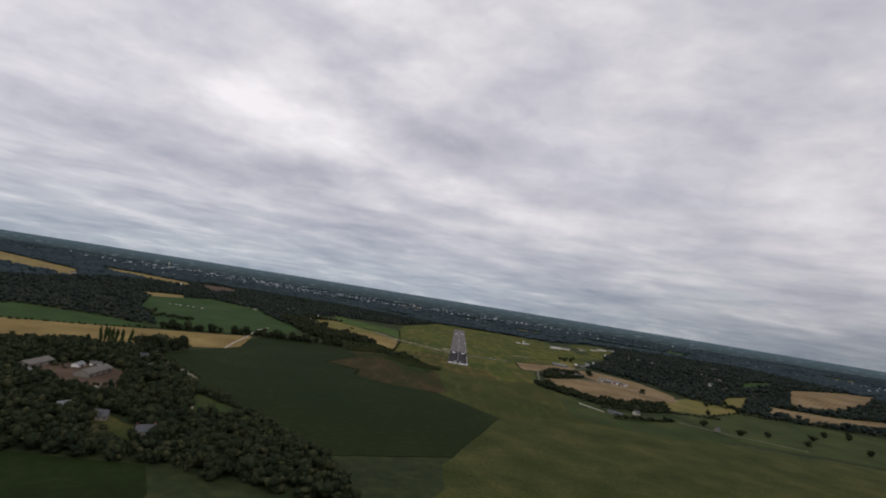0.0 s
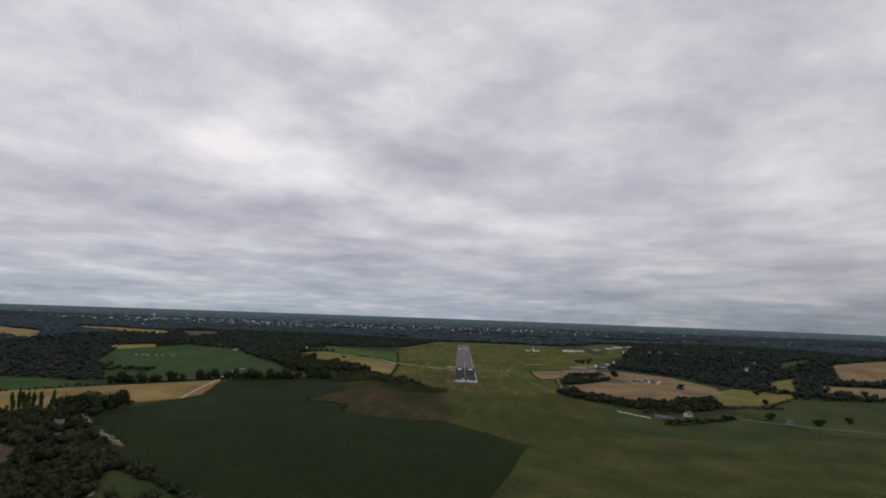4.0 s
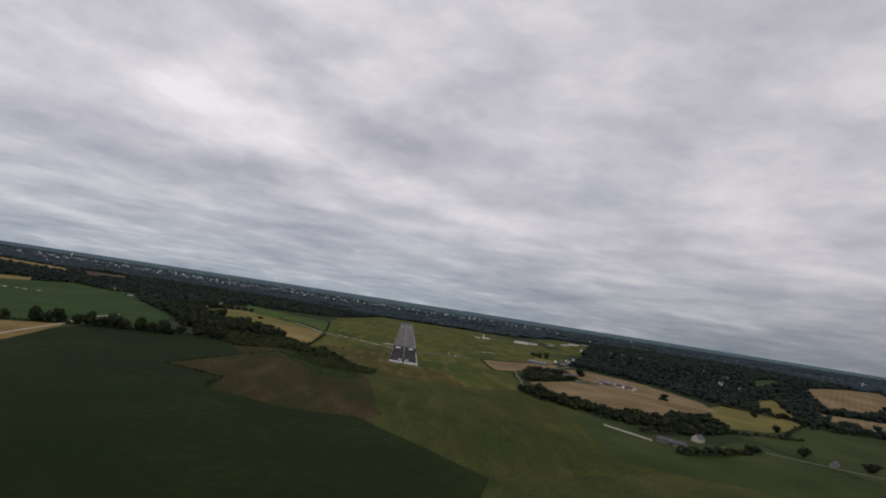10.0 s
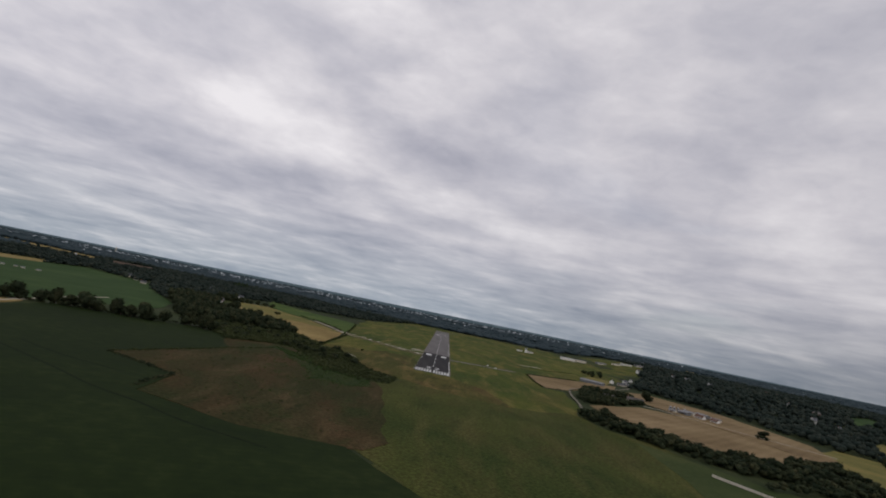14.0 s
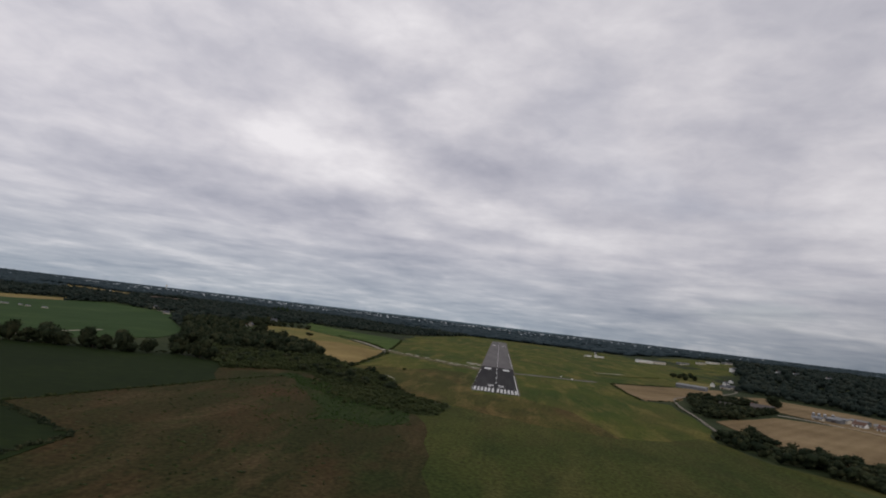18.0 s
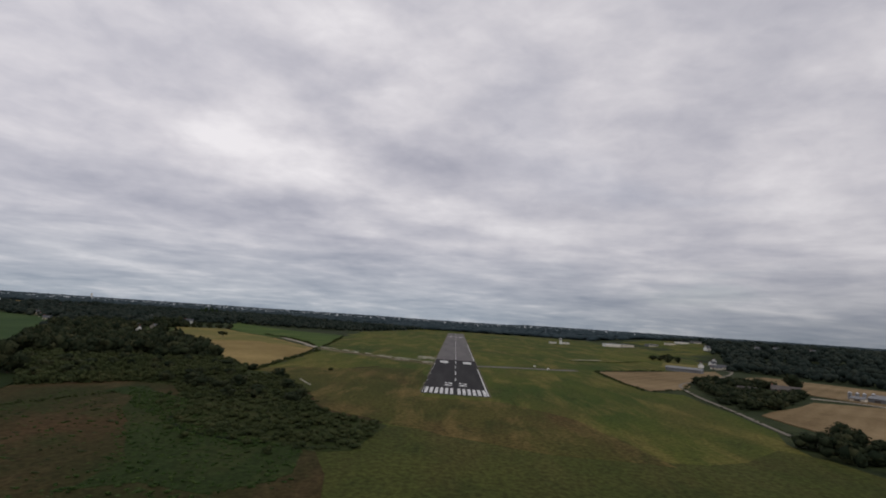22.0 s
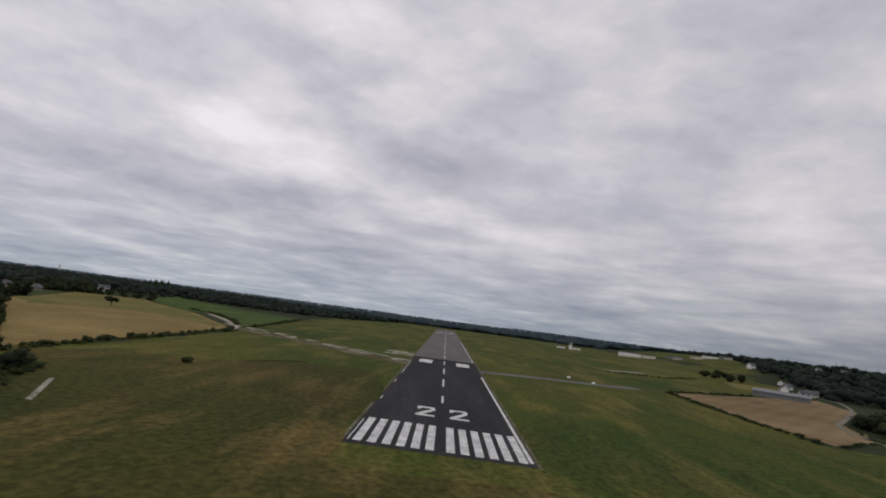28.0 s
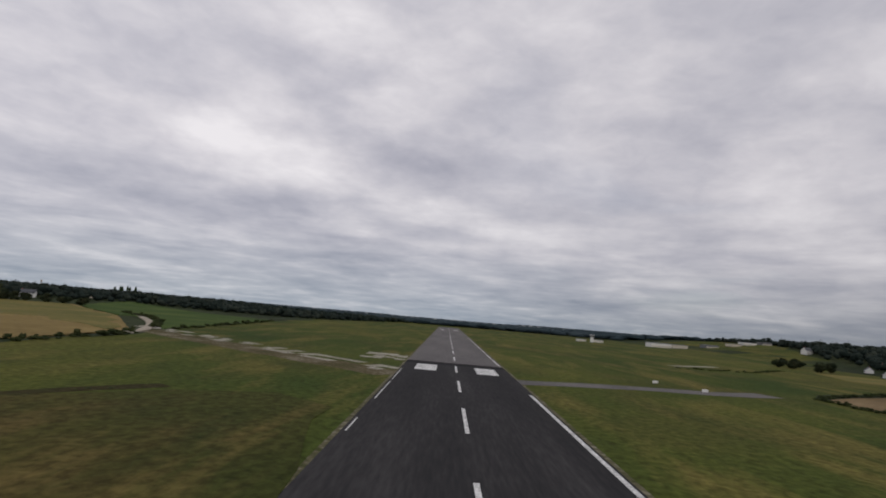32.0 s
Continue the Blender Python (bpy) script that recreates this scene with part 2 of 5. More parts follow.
M = {
    "land": material("woodland_floor", [(0.38, (0.016, 0.022, 0.011)), (0.5, (0.026, 0.036, 0.015)), (0.62, (0.045, 0.052, 0.022))], 0.006, 0.08, 0.4, bump=1.0),
    "crop_dark": material("dark_crop", [(0.36, (0.009, 0.016, 0.005)), (0.52, (0.013, 0.022, 0.006)), (0.66, (0.021, 0.031, 0.009))], 0.008, 0.12, 0.45, bump=0.2, rows=(5.0, 62, 0.025)),
    "crop_green": material("green_crop", [(0.36, (0.020, 0.043, 0.012)), (0.52, (0.030, 0.057, 0.017)), (0.66, (0.047, 0.074, 0.024))], 0.012, 0.5, 0.35, bump=0.2, rows=(6.0, 75, 0.05)),
    "wheat_brown": material("brown_wheat", [(0.36, (0.115, 0.080, 0.040)), (0.5, (0.17, 0.122, 0.064)), (0.64, (0.235, 0.172, 0.095))], 0.012, 0.4, 0.35, bump=0.15, rows=(12.0, 40, 0.05)),
    "roof_tile": material("brown_roof", [(0.3, (0.10, 0.06, 0.045)), (0.7, (0.17, 0.11, 0.085))], 0.2, 1.8, 0.5, 0.9),
    "crop_bright": material("bright_crop", [(0.36, (0.030, 0.056, 0.012)), (0.52, (0.048, 0.078, 0.017)), (0.66, (0.078, 0.10, 0.026))], 0.015, 0.5, 0.35, bump=0.2, rows=(7.0, 20, 0.06)),
    "overgrown": material("overgrown_concrete", [(0.38, (0.045, 0.045, 0.014)), (0.48, (0.075, 0.062, 0.028)), (0.56, (0.13, 0.11, 0.07)), (0.66, (0.24, 0.22, 0.17))], 0.06, 0.7, 0.5, bump=0.1),
    "pasture": material("pasture", [(0.36, (0.022, 0.036, 0.011)), (0.5, (0.036, 0.050, 0.016)), (0.66, (0.062, 0.068, 0.024))], 0.012, 0.3, 0.4, bump=0.15),
    "wheat": material("ripe_wheat", [(0.36, (0.125, 0.088, 0.032)), (0.5, (0.190, 0.139, 0.053)), (0.64, (0.265, 0.198, 0.080))], 0.012, 0.4, 0.35, bump=0.15, rows=(12.0, 68, 0.05)),
    "stubble": material("stubble", [(0.36, (0.125, 0.098, 0.037)), (0.5, (0.19, 0.145, 0.056)), (0.66, (0.26, 0.20, 0.085))], 0.015, 0.4, 0.4, bump=0.15, rows=(9.0, 20, 0.02)),
    "brown": material("ploughed_earth", [(0.36, (0.050, 0.034, 0.025)), (0.5, (0.080, 0.055, 0.040)), (0.66, (0.125, 0.090, 0.065))], 0.02, 0.4, 0.4, bump=0.15),
    "pasture_dry": material("dry_pasture", [(0.36, (0.085, 0.090, 0.026)), (0.5, (0.13, 0.115, 0.036)), (0.66, (0.20, 0.155, 0.055))], 0.02, 0.3, 0.4, bump=0.15),
    "shoulder": material("grassy_shoulder", [(0.4, (0.05, 0.055, 0.02)), (0.52, (0.11, 0.10, 0.06)), (0.64, (0.24, 0.22, 0.17))], 0.05, 0.6, 0.6),
    "meadow": material("rough_meadow", [(0.36, (0.022, 0.031, 0.009)), (0.47, (0.037, 0.046, 0.013)), (0.57, (0.058, 0.060, 0.019)), (0.68, (0.092, 0.080, 0.029))], 0.02, 0.35, 0.45, bump=0.25),
    "scrub_floor": material("scrub_floor", [(0.36, (0.016, 0.024, 0.008)), (0.5, (0.026, 0.036, 0.011)), (0.66, (0.045, 0.044, 0.017))], 0.03, 0.3, 0.5, bump=0.4),
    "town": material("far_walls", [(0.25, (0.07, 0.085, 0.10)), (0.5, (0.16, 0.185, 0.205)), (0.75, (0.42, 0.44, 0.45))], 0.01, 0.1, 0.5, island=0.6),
    "track": material("pale_gravel", [(0.36, (0.24, 0.21, 0.165)), (0.66, (0.40, 0.36, 0.29))], 0.05, 1.0, 0.5),
    "lane": material("worn_lane_tarmac", [(0.36, (0.125, 0.112, 0.09)), (0.66, (0.215, 0.195, 0.16))], 0.05, 1.0, 0.5),
    "tarmac_new": material("dark_asphalt", [(0.34, (0.022, 0.022, 0.023)), (0.5, (0.033, 0.032, 0.033)), (0.66, (0.055, 0.053, 0.053))], 0.05, 0.9, 0.4, 0.95, stretch=(1.6, 0.16, 1)),
    "tarmac_old": material("grey_asphalt", [(0.34, (0.085, 0.082, 0.082)), (0.5, (0.125, 0.117, 0.116)), (0.66, (0.17, 0.157, 0.152))], 0.03, 0.8, 0.5, 0.9, stretch=(1.5, 0.25, 1)),
    "rut": material("dark_rut", [(0.34, (0.004, 0.008, 0.003)), (0.66, (0.009, 0.014, 0.005))], 0.1, 0.8, 0.5),
    "tin_pale": material("weathered_sheet_roof", [(0.3, (0.085, 0.078, 0.066)), (0.7, (0.15, 0.138, 0.118))], 0.12, 1.2, 0.5, 0.75),
    "fern": material("fern_green", [(0.2, (0.016, 0.030, 0.009)), (0.5, (0.028, 0.050, 0.014)), (0.8, (0.050, 0.072, 0.022))], 0.06, 0.4, 0.4, island=0.5),
    "tar": material("black_sealed_tar", [(0.34, (0.010, 0.010, 0.011)), (0.66, (0.022, 0.021, 0.021))], 0.1, 1.2, 0.5, 0.9),
    "concrete": material("old_concrete", [(0.36, (0.08, 0.08, 0.045)), (0.47, (0.22, 0.205, 0.16)), (0.62, (0.42, 0.40, 0.35))], 0.06, 0.9, 0.6),
    "paint": material("worn_white_paint", [(0.34, (0.16, 0.16, 0.155)), (0.46, (0.42, 0.42, 0.41)), (0.58, (0.70, 0.70, 0.68))], 0.25, 2.0, 0.6, 0.8),
    # distance haze mixed into the far crowns' base colour as blue-green
    "wood_far_hazed": material("far_woods", [(0.25, (0.022, 0.034, 0.039)), (0.5, (0.031, 0.046, 0.053)), (0.78, (0.047, 0.064, 0.069))], 0.004, 0.03, 0.45, island=0.3),
    # foliage tones shifted bluer, so haze over the middle woods is painted in
    "wood_mid_hazed": material("hazed_broadleaf_woods", [(0.25, (0.013, 0.020, 0.017)), (0.5, (0.022, 0.031, 0.026)), (0.78, (0.040, 0.047, 0.035))], 0.012, 0.12, 0.4, island=0.4, bump=0.3),
    "leaf": material("dark_foliage", [(0.22, (0.010, 0.016, 0.009)), (0.42, (0.019, 0.026, 0.014)), (0.6, (0.031, 0.038, 0.019)), (0.8, (0.056, 0.054, 0.027))], 0.05, 0.3, 0.3, island=0.42, bump=0.3),
    "leaf_scrub": material("scrub_foliage", [(0.26, (0.017, 0.025, 0.011)), (0.42, (0.028, 0.037, 0.015)), (0.58, (0.042, 0.051, 0.020)), (0.76, (0.058, 0.057, 0.026))], 0.025, 0.2, 0.45, island=0.25, bump=0.3),
    "leaf_poplar": material("poplar_foliage", [(0.2, (0.016, 0.030, 0.012)), (0.8, (0.045, 0.065, 0.024))], 0.1, 0.9, 0.4, island=0.5),
    "bark": material("bark", [(0.3, (0.06, 0.045, 0.032)), (0.7, (0.13, 0.105, 0.08))], 0.5, 4.0, 0.5, bump=0.05),
    "render_white": material("white_render", [(0.3, (0.62, 0.61, 0.58)), (0.7, (0.80, 0.79, 0.76))], 0.2, 1.5, 0.5),
    "render_cream": material("cream_render", [(0.3, (0.48, 0.43, 0.35)), (0.7, (0.62, 0.57, 0.48))], 0.2, 1.5, 0.5),
    "render_stone": material("grey_stone_walls", [(0.3, (0.17, 0.155, 0.13)), (0.7, (0.28, 0.255, 0.22))], 0.2, 1.5, 0.5),
    "brick": material("red_brick", [(0.3, (0.15, 0.065, 0.052)), (0.7, (0.26, 0.12, 0.095))], 0.3, 2.5, 0.5),
    "slate": material("slate_roof", [(0.3, (0.045, 0.048, 0.055)), (0.7, (0.095, 0.098, 0.108))], 0.2, 1.8, 0.5, 0.6),
    "sheet": material("grey_sheet_roof", [(0.3, (0.12, 0.125, 0.13)), (0.7, (0.21, 0.215, 0.22))], 0.1, 1.2, 0.5, 0.6, stretch=(1, 1, 0.2)),
    "tin": material("rusty_sheet_roof", [(0.3, (0.055, 0.048, 0.044)), (0.7, (0.115, 0.10, 0.092))], 0.12, 1.2, 0.5, 0.7),
    "dark_panel": material("dark_opening", [(0.3, (0.018, 0.02, 0.022)), (0.7, (0.04, 0.042, 0.046))], 0.5, 3.0, 0.5, 0.35),
    "timber": material("painted_timber", [(0.3, (0.16, 0.09, 0.06)), (0.7, (0.26, 0.16, 0.10))], 0.5, 3.0, 0.5),
    "steel": material("galvanised_steel", [(0.3, (0.38, 0.39, 0.40)), (0.7, (0.5, 0.51, 0.52))], 0.5, 3.0, 0.5, 0.45, metal=0.6),
}


def grass_material(name, green, yellow, brown, tan, brown_share, tan_share, shade):
    """Airfield grass: green and yellow swathes, brown patches, dry tan streaks, fine tufts."""
    m = bpy.data.materials.new(name)
    m.use_nodes = True
    nt = m.node_tree
    N, L = nt.nodes.new, nt.links.new
    bsdf = nt.nodes["Principled BSDF"]
    bsdf.inputs["Roughness"].default_value = 0.95
    bsdf.inputs["Specular IOR Level"].default_value = 0.04
    geo = N("ShaderNodeNewGeometry")

    def patches(scale, detail, stretch, turn, stops, off=0.0):
        mp = N("ShaderNodeMapping")
        mp.inputs["Scale"].default_value = (*stretch, 1)
        mp.inputs["Rotation"].default_value = (0, 0, radians(turn))
        mp.inputs["Location"].default_value = (off, off, 0)
        L(geo.outputs["Position"], mp.inputs[0])
        n = N("ShaderNodeTexNoise")
        n.inputs["Scale"].default_value = scale
        n.inputs["Detail"].default_value = detail
        n.inputs["Roughness"].default_value = 0.62
        n.inputs["Distortion"].default_value = 0.3
        L(mp.outputs[0], n.inputs["Vector"])
        r = N("ShaderNodeValToRGB")
        for e, (p, c) in zip(r.color_ramp.elements, stops):
            e.position, e.color = p, (c, c, c, 1)
        L(n.outputs["Fac"], r.inputs[0])
        return n.outputs["Fac"], r.outputs[0]

    def over(f, a, b):
        n = N("ShaderNodeMix")
        n.data_type = "RGBA"
        L(f, n.inputs[0])
        for i, v in ((6, a), (7, b)):
            if isinstance(v, tuple):
                n.inputs[i].default_value = (*v, 1)
            else:
                L(v, n.inputs[i])
        return n.outputs[2]

    col = over(patches(0.007, 4, (1, 0.7), 10, ((0.38, 0), (0.62, 1)))[1], green, yellow)
    col = over(patches(0.016, 5, (1.2, 0.6), -20, ((0.48, 0), (0.66, brown_share)), 40)[1], col, brown)
    col = over(patches(0.03, 6, (1.6, 0.35), -25, ((0.50, 0), (0.68, tan_share)), 90)[1], col, tan)
    col = over(patches(0.05, 5, (1.0, 0.5), 35, ((0.52, 0), (0.70, shade)), 15)[1], col, (0.024, 0.036, 0.010))
    fine, speck = patches(0.55, 6, (1.0, 0.8), 0, ((0.36, 0.62), (0.66, 1.32)))
    tint = N("ShaderNodeMix")
    tint.data_type, tint.blend_type = "RGBA", "MULTIPLY"
    tint.inputs[0].default_value = 1.0
    L(col, tint.inputs[6])
    L(speck, tint.inputs[7])
    L(tint.outputs[2], bsdf.inputs["Base Color"])
    bp = N("ShaderNodeBump")
    bp.inputs["Strength"].default_value, bp.inputs["Distance"].default_value = 0.8, 0.15
    L(fine, bp.inputs["Height"])
    L(bp.outputs[0], bsdf.inputs["Normal"])
    return m


M["grass"] = grass_material("airfield_grass", (0.036, 0.057, 0.012), (0.082, 0.089, 0.018), (0.086, 0.068, 0.023), (0.150, 0.122, 0.036), 0.5, 0.75, 0.55)
M["grass_dry"] = grass_material("rough_dry_grass", (0.033, 0.044, 0.011), (0.068, 0.062, 0.017), (0.076, 0.051, 0.020), (0.150, 0.108, 0.038), 0.85, 0.85, 0.7)
M["meadow_grass"] = grass_material("meadow_grass", (0.031, 0.044, 0.011), (0.056, 0.062, 0.016), (0.060, 0.048, 0.018), (0.082, 0.074, 0.025), 0.5, 0.5, 0.6)
M["heath"] = grass_material("bracken_heath", (0.027, 0.029, 0.010), (0.044, 0.034, 0.014), (0.060, 0.036, 0.017), (0.080, 0.055, 0.027), 0.85, 0.7, 0.7)
M["fern_bed"] = grass_material("fern_bed", (0.018, 0.031, 0.009), (0.030, 0.042, 0.012), (0.040, 0.032, 0.013), (0.048, 0.050, 0.018), 0.6, 0.5, 0.8)


# ---- tools ----
def mesh_of(name, verts, faces, mats=(), smooth=False):
    me = bpy.data.meshes.new(name)
    me.from_pydata([tuple(v) for v in verts], [], [tuple(f) for f in faces])
    for m in mats:
        me.materials.append(m)
    if smooth:
        me.shade_smooth()
    return me


def mass_mesh(name, verts, tris, mat):
    """One mesh from arrays: verts (n, 3), tris (m, 3)."""
    me = bpy.data.meshes.new(name)
    n, m = len(verts), len(tris)
    me.vertices.add(n)
    me.vertices.foreach_set("co", np.asarray(verts, np.float32).ravel())
    me.loops.add(3 * m)
    me.loops.foreach_set("vertex_index", np.asarray(tris, np.int32).ravel())
    me.polygons.add(m)
    me.polygons.foreach_set("loop_start", np.arange(0, 3 * m, 3, dtype=np.int32))
    me.update(calc_edges=True)
    me.materials.append(mat)
    return me


def from_bm(name, bm, mat):
    me = bpy.data.meshes.new(name)
    bm.to_mesh(me)
    bm.free()
    me.materials.append(mat)
    return me


def part(name, data, parent, m=None, label=""):
    ob = new(name, data)
    ob.parent = parent
    if m is not None:
        ob.matrix_basis = m
    return tagged(ob, label)


def thing(name, label, category, m, group="", kind=""):
    ob = new(name)
    ob.empty_display_size = 2
    ob.matrix_basis = m
    return tagged(ob, label, category, group, kind)


def box_bm(x0, x1, y0, y1, z0, z1, bevel=0.0):
    bm = bmesh.new()
    bmesh.ops.create_cube(bm, size=1)
    for v in bm.verts:
        v.co = ((x0 + x1) / 2 + v.co.x * (x1 - x0), (y0 + y1) / 2 + v.co.y * (y1 - y0), (z0 + z1) / 2 + v.co.z * (z1 - z0))
    if bevel:
        bmesh.ops.bevel(bm, geom=bm.edges[:], offset=bevel, segments=1, affect="EDGES")
    return bm


def inside(poly, x, y):
    """Which of the points lie in the polygon (arrays)."""
    p = np.asarray(poly, float)
    hit = np.zeros(np.shape(x), bool)
    j = len(p) - 1
    for i in range(len(p)):
        a, b = p[i], p[j]
        cross = ((a[1] > y) != (b[1] > y)) & (x < (b[0] - a[0]) * (y - a[1]) / (b[1] - a[1] + 1e-9) + a[0])
        hit ^= cross
        j = i
    return hit


def uneven(poly, step, amount, seed):
    """The outline with points every step metres, pushed about a little."""
    rng = np.random.default_rng(seed)
    out = []
    for i, a in enumerate(poly):
        b = poly[(i + 1) % len(poly)]
        d = math.dist(a, b)
        n = max(1, int(d / step))
        for k in range(n):
            f = k / n
            j = rng.normal(0, amount, 2) if k else (0, 0)
            out.append((a[0] + (b[0] - a[0]) * f + j[0], a[1] + (b[1] - a[1]) * f + j[1]))
    return out


CLEAR = []


def smooth(v):
    v = min(max(v, 0.0), 1.0)
    return v * v * (3 - 2 * v)


def rise(x, y):
    """The height of the land: wooded hills behind the fields on both sides."""
    west = 8 * smooth((-x - 300) / 280) * smooth((y - 400) / 330) * (1 - 0.6 * smooth((y - 1200) / 900))
    east = 21 * smooth((x - 410) / 240) * smooth((y - 300) / 300) * (1 - 0.6 * smooth((y - 1100) / 900))
    return west + east


def field(name, poly, mat, label, category, height=0.5, base=0.0, wobble=1.2, clear=True, step=25):
    """A slab of crop or grass with an uneven outline."""
    outline = uneven(poly, step, wobble, len(CLEAR) + 5)
    height += 0.006 * (len(bpy.data.meshes) % 9)
    bm = bmesh.new()
    top = [bm.verts.new((x, y, base + height + rise(x, y))) for x, y in outline]
    bot = [bm.verts.new((x, y, base - 0.3 + rise(x, y))) for x, y in outline]
    f = bm.faces.new(top)
    n = len(top)
    for i in range(n):
        bm.faces.new((top[i], bot[i], bot[(i + 1) % n], top[(i + 1) % n]))
    bmesh.ops.triangulate(bm, faces=[f])
    bmesh.ops.recalc_face_normals(bm, faces=bm.faces[:])
    if max(rise(x, y) for x, y in outline) > 0.4:
        # on a slope the field follows the land, cell by cell
        for axis in (0, 1):
            low, high = min(p[axis] for p in outline), max(p[axis] for p in outline)
            for line in range(int(low // 50) * 50 + 50, int(high) + 1, 50):
                at, way = [0, 0, 0], [0, 0, 0]
                at[axis], way[axis] = line, 1
                bmesh.ops.bisect_plane(bm, geom=bm.verts[:] + bm.edges[:] + bm.faces[:], plane_co=at, plane_no=way)
        feet = set(bot)
        for v in bm.verts:
            if v.is_valid and v not in feet:
                v.co.z = base + height + rise(v.co.x, v.co.y)
    ob = new(name, from_bm(name, bm, mat))
    if clear:
        CLEAR.append(poly)
    return tagged(ob, label, category, kind="structure")


def strip(name, line, width, mat, label, category, z=0.06, clear=True, kind="structure"):
    """A way of constant width along a line of places."""
    pts = [Vector((*p, 0)) for p in line]
    fine = []
    for i in range(len(pts) - 1):
        p0, p1, p2, p3 = pts[max(i - 1, 0)], pts[i], pts[i + 1], pts[min(i + 2, len(pts) - 1)]
        n = max(2, int((p2 - p1).length / 8))
        for k in range(n):
            t = k / n
            fine.append(0.5 * (2 * p1 + (p2 - p0) * t + (2 * p0 - 5 * p1 + 4 * p2 - p3) * t * t + (3 * p1 - p0 - 3 * p2 + p3) * t ** 3))
    fine.append(pts[-1])
    verts, faces, poly = [], [], []
    for i, p in enumerate(fine):
        d = (fine[min(i + 1, len(fine) - 1)] - fine[max(i - 1, 0)]).normalized()
        s = Vector((-d.y, d.x, 0)) * width / 2
        wob = 1 + 0.08 * math.sin(i * 1.7)
        a, b = p + s * wob, p - s * wob
        h = rise(p.x, p.y)
        verts += [(a.x, a.y, z + h), (b.x, b.y, z + h), (a.x, a.y, h - 0.3), (b.x, b.y, h - 0.3)]
        poly.append((a.x, a.y))
        poly.insert(0, (b.x, b.y))
    for i in range(len(fine) - 1):
        q, r = 4 * i, 4 * i + 4
        faces += [(q + 1, r + 1, r, q), (q, r, r + 2, q + 2), (q + 3, r + 3, r + 1, q + 1)]
    ob = new(name, mesh_of(name, verts, faces, [mat]))
    if clear:
        CLEAR.append(poly)
    return tagged(ob, label, category, kind=kind)


# ---- crowns ----
def blob(subdiv, seed, rough=0.22):
    """A lumpy clump of about one metre radius: arrays of places and triangles."""
    bm = bmesh.new()
    bmesh.ops.create_icosphere(bm, subdivisions=subdiv, radius=1)
    v = np.array([x.co[:] for x in bm.verts])
    f = np.array([[x.index for x in q.verts] for q in bm.faces])
    bm.free()
    rng = np.random.default_rng(seed)
    r = np.ones(len(v))
    for k in range(6):
        w = rng.normal(0, 2.6, 3)
        r += rough * 0.45 * np.sin(v @ w + rng.uniform(0, 6.28))
    r += rng.normal(0, rough * 0.35, len(v))
    return v * r[:, None], f


def tufts(n, rng, size, squash=0.9):
    """Loose leaf sprays set about the clump's surface, as small bent triangles."""
    d = rng.normal(0, 1, (n, 3))
    d[:, 2] = np.abs(d[:, 2]) * 0.9 - 0.25
    d /= np.linalg.norm(d, axis=1)[:, None]
    c = d * rng.uniform(0.80, 1.30, n)[:, None]
    c[:, 2] *= squash
    v = np.repeat(c, 3, 0) + rng.normal(0, size * 1.9, (3 * n, 3))
    return v, np.arange(3 * n).reshape(n, 3)


def join(pieces):
    vs, fs, k = [], [], 0
    for v, f in pieces:
        vs.append(v)
        fs.append(f + k)
        k += len(v)
    return np.concatenate(vs), np.concatenate(fs)


def crown_template(seed, lumps, subdiv, sprays, tall=1.0):
    """A crown one metre across at the foot's origin: lumps round a middle, with leaf sprays."""
    rng = np.random.default_rng(seed)
    out = []
    for k in range(lumps):
        v, f = blob(subdiv, seed * 31 + k)
        s = (rng.uniform(0.17, 0.31) if lumps > 4 else rng.uniform(0.24, 0.36)) if lumps > 1 else 0.5
        a, rad = rng.uniform(0, 6.28), ((rng.uniform(0.06, 0.38) if lumps > 4 else rng.uniform(0.08, 0.27)) if lumps > 1 else 0)
        off = np.array([math.cos(a) * rad, math.sin(a) * rad, ((rng.uniform(0.26, 0.80) - 0.5 * max(rad - 0.2, 0)) if lumps > 1 else 0.45) * tall])
        sc = np.array([s, s, s * (0.9 if tall <= 1 else 1.3)])
        out.append((v * sc + off, f))
        if sprays:
            tv, tf = tufts(sprays // lumps, rng, 0.13)
            out.append((tv * sc + off, tf))
    return join(out)


def scatter(template_list, places, sizes, heights, seed):
    """Copies of the templates at places (n, 2), each turned and scaled."""
    rng = np.random.default_rng(seed)
    pick = rng.integers(0, len(template_list), len(places))
    turn = rng.uniform(0, 6.28, len(places))
    out_v, out_f, k = [], [], 0
    for i, (tv, tf) in enumerate(template_list):
        idx = np.nonzero(pick == i)[0]
        if not len(idx):
            continue
        c, s = np.cos(turn[idx])[:, None], np.sin(turn[idx])[:, None]
        x = (tv[None, :, 0] * c - tv[None, :, 1] * s) * sizes[idx][:, None] + places[idx, 0][:, None]
        y = (tv[None, :, 0] * s + tv[None, :, 1] * c) * sizes[idx][:, None] + places[idx, 1][:, None]
        base = np.array([rise(px, py) for px, py in places[idx]]) - 0.2
        z = tv[None, :, 2] * heights[idx][:, None] + base[:, None]
        v = np.stack([x, y, z], 2).reshape(-1, 3)
        f = (tf[None] + (np.arange(len(idx)) * len(tv))[:, None, None]).reshape(-1, 3) + k
        out_v.append(v)
        out_f.append(f)
        k += len(v)
    return np.concatenate(out_v), np.concatenate(out_f)


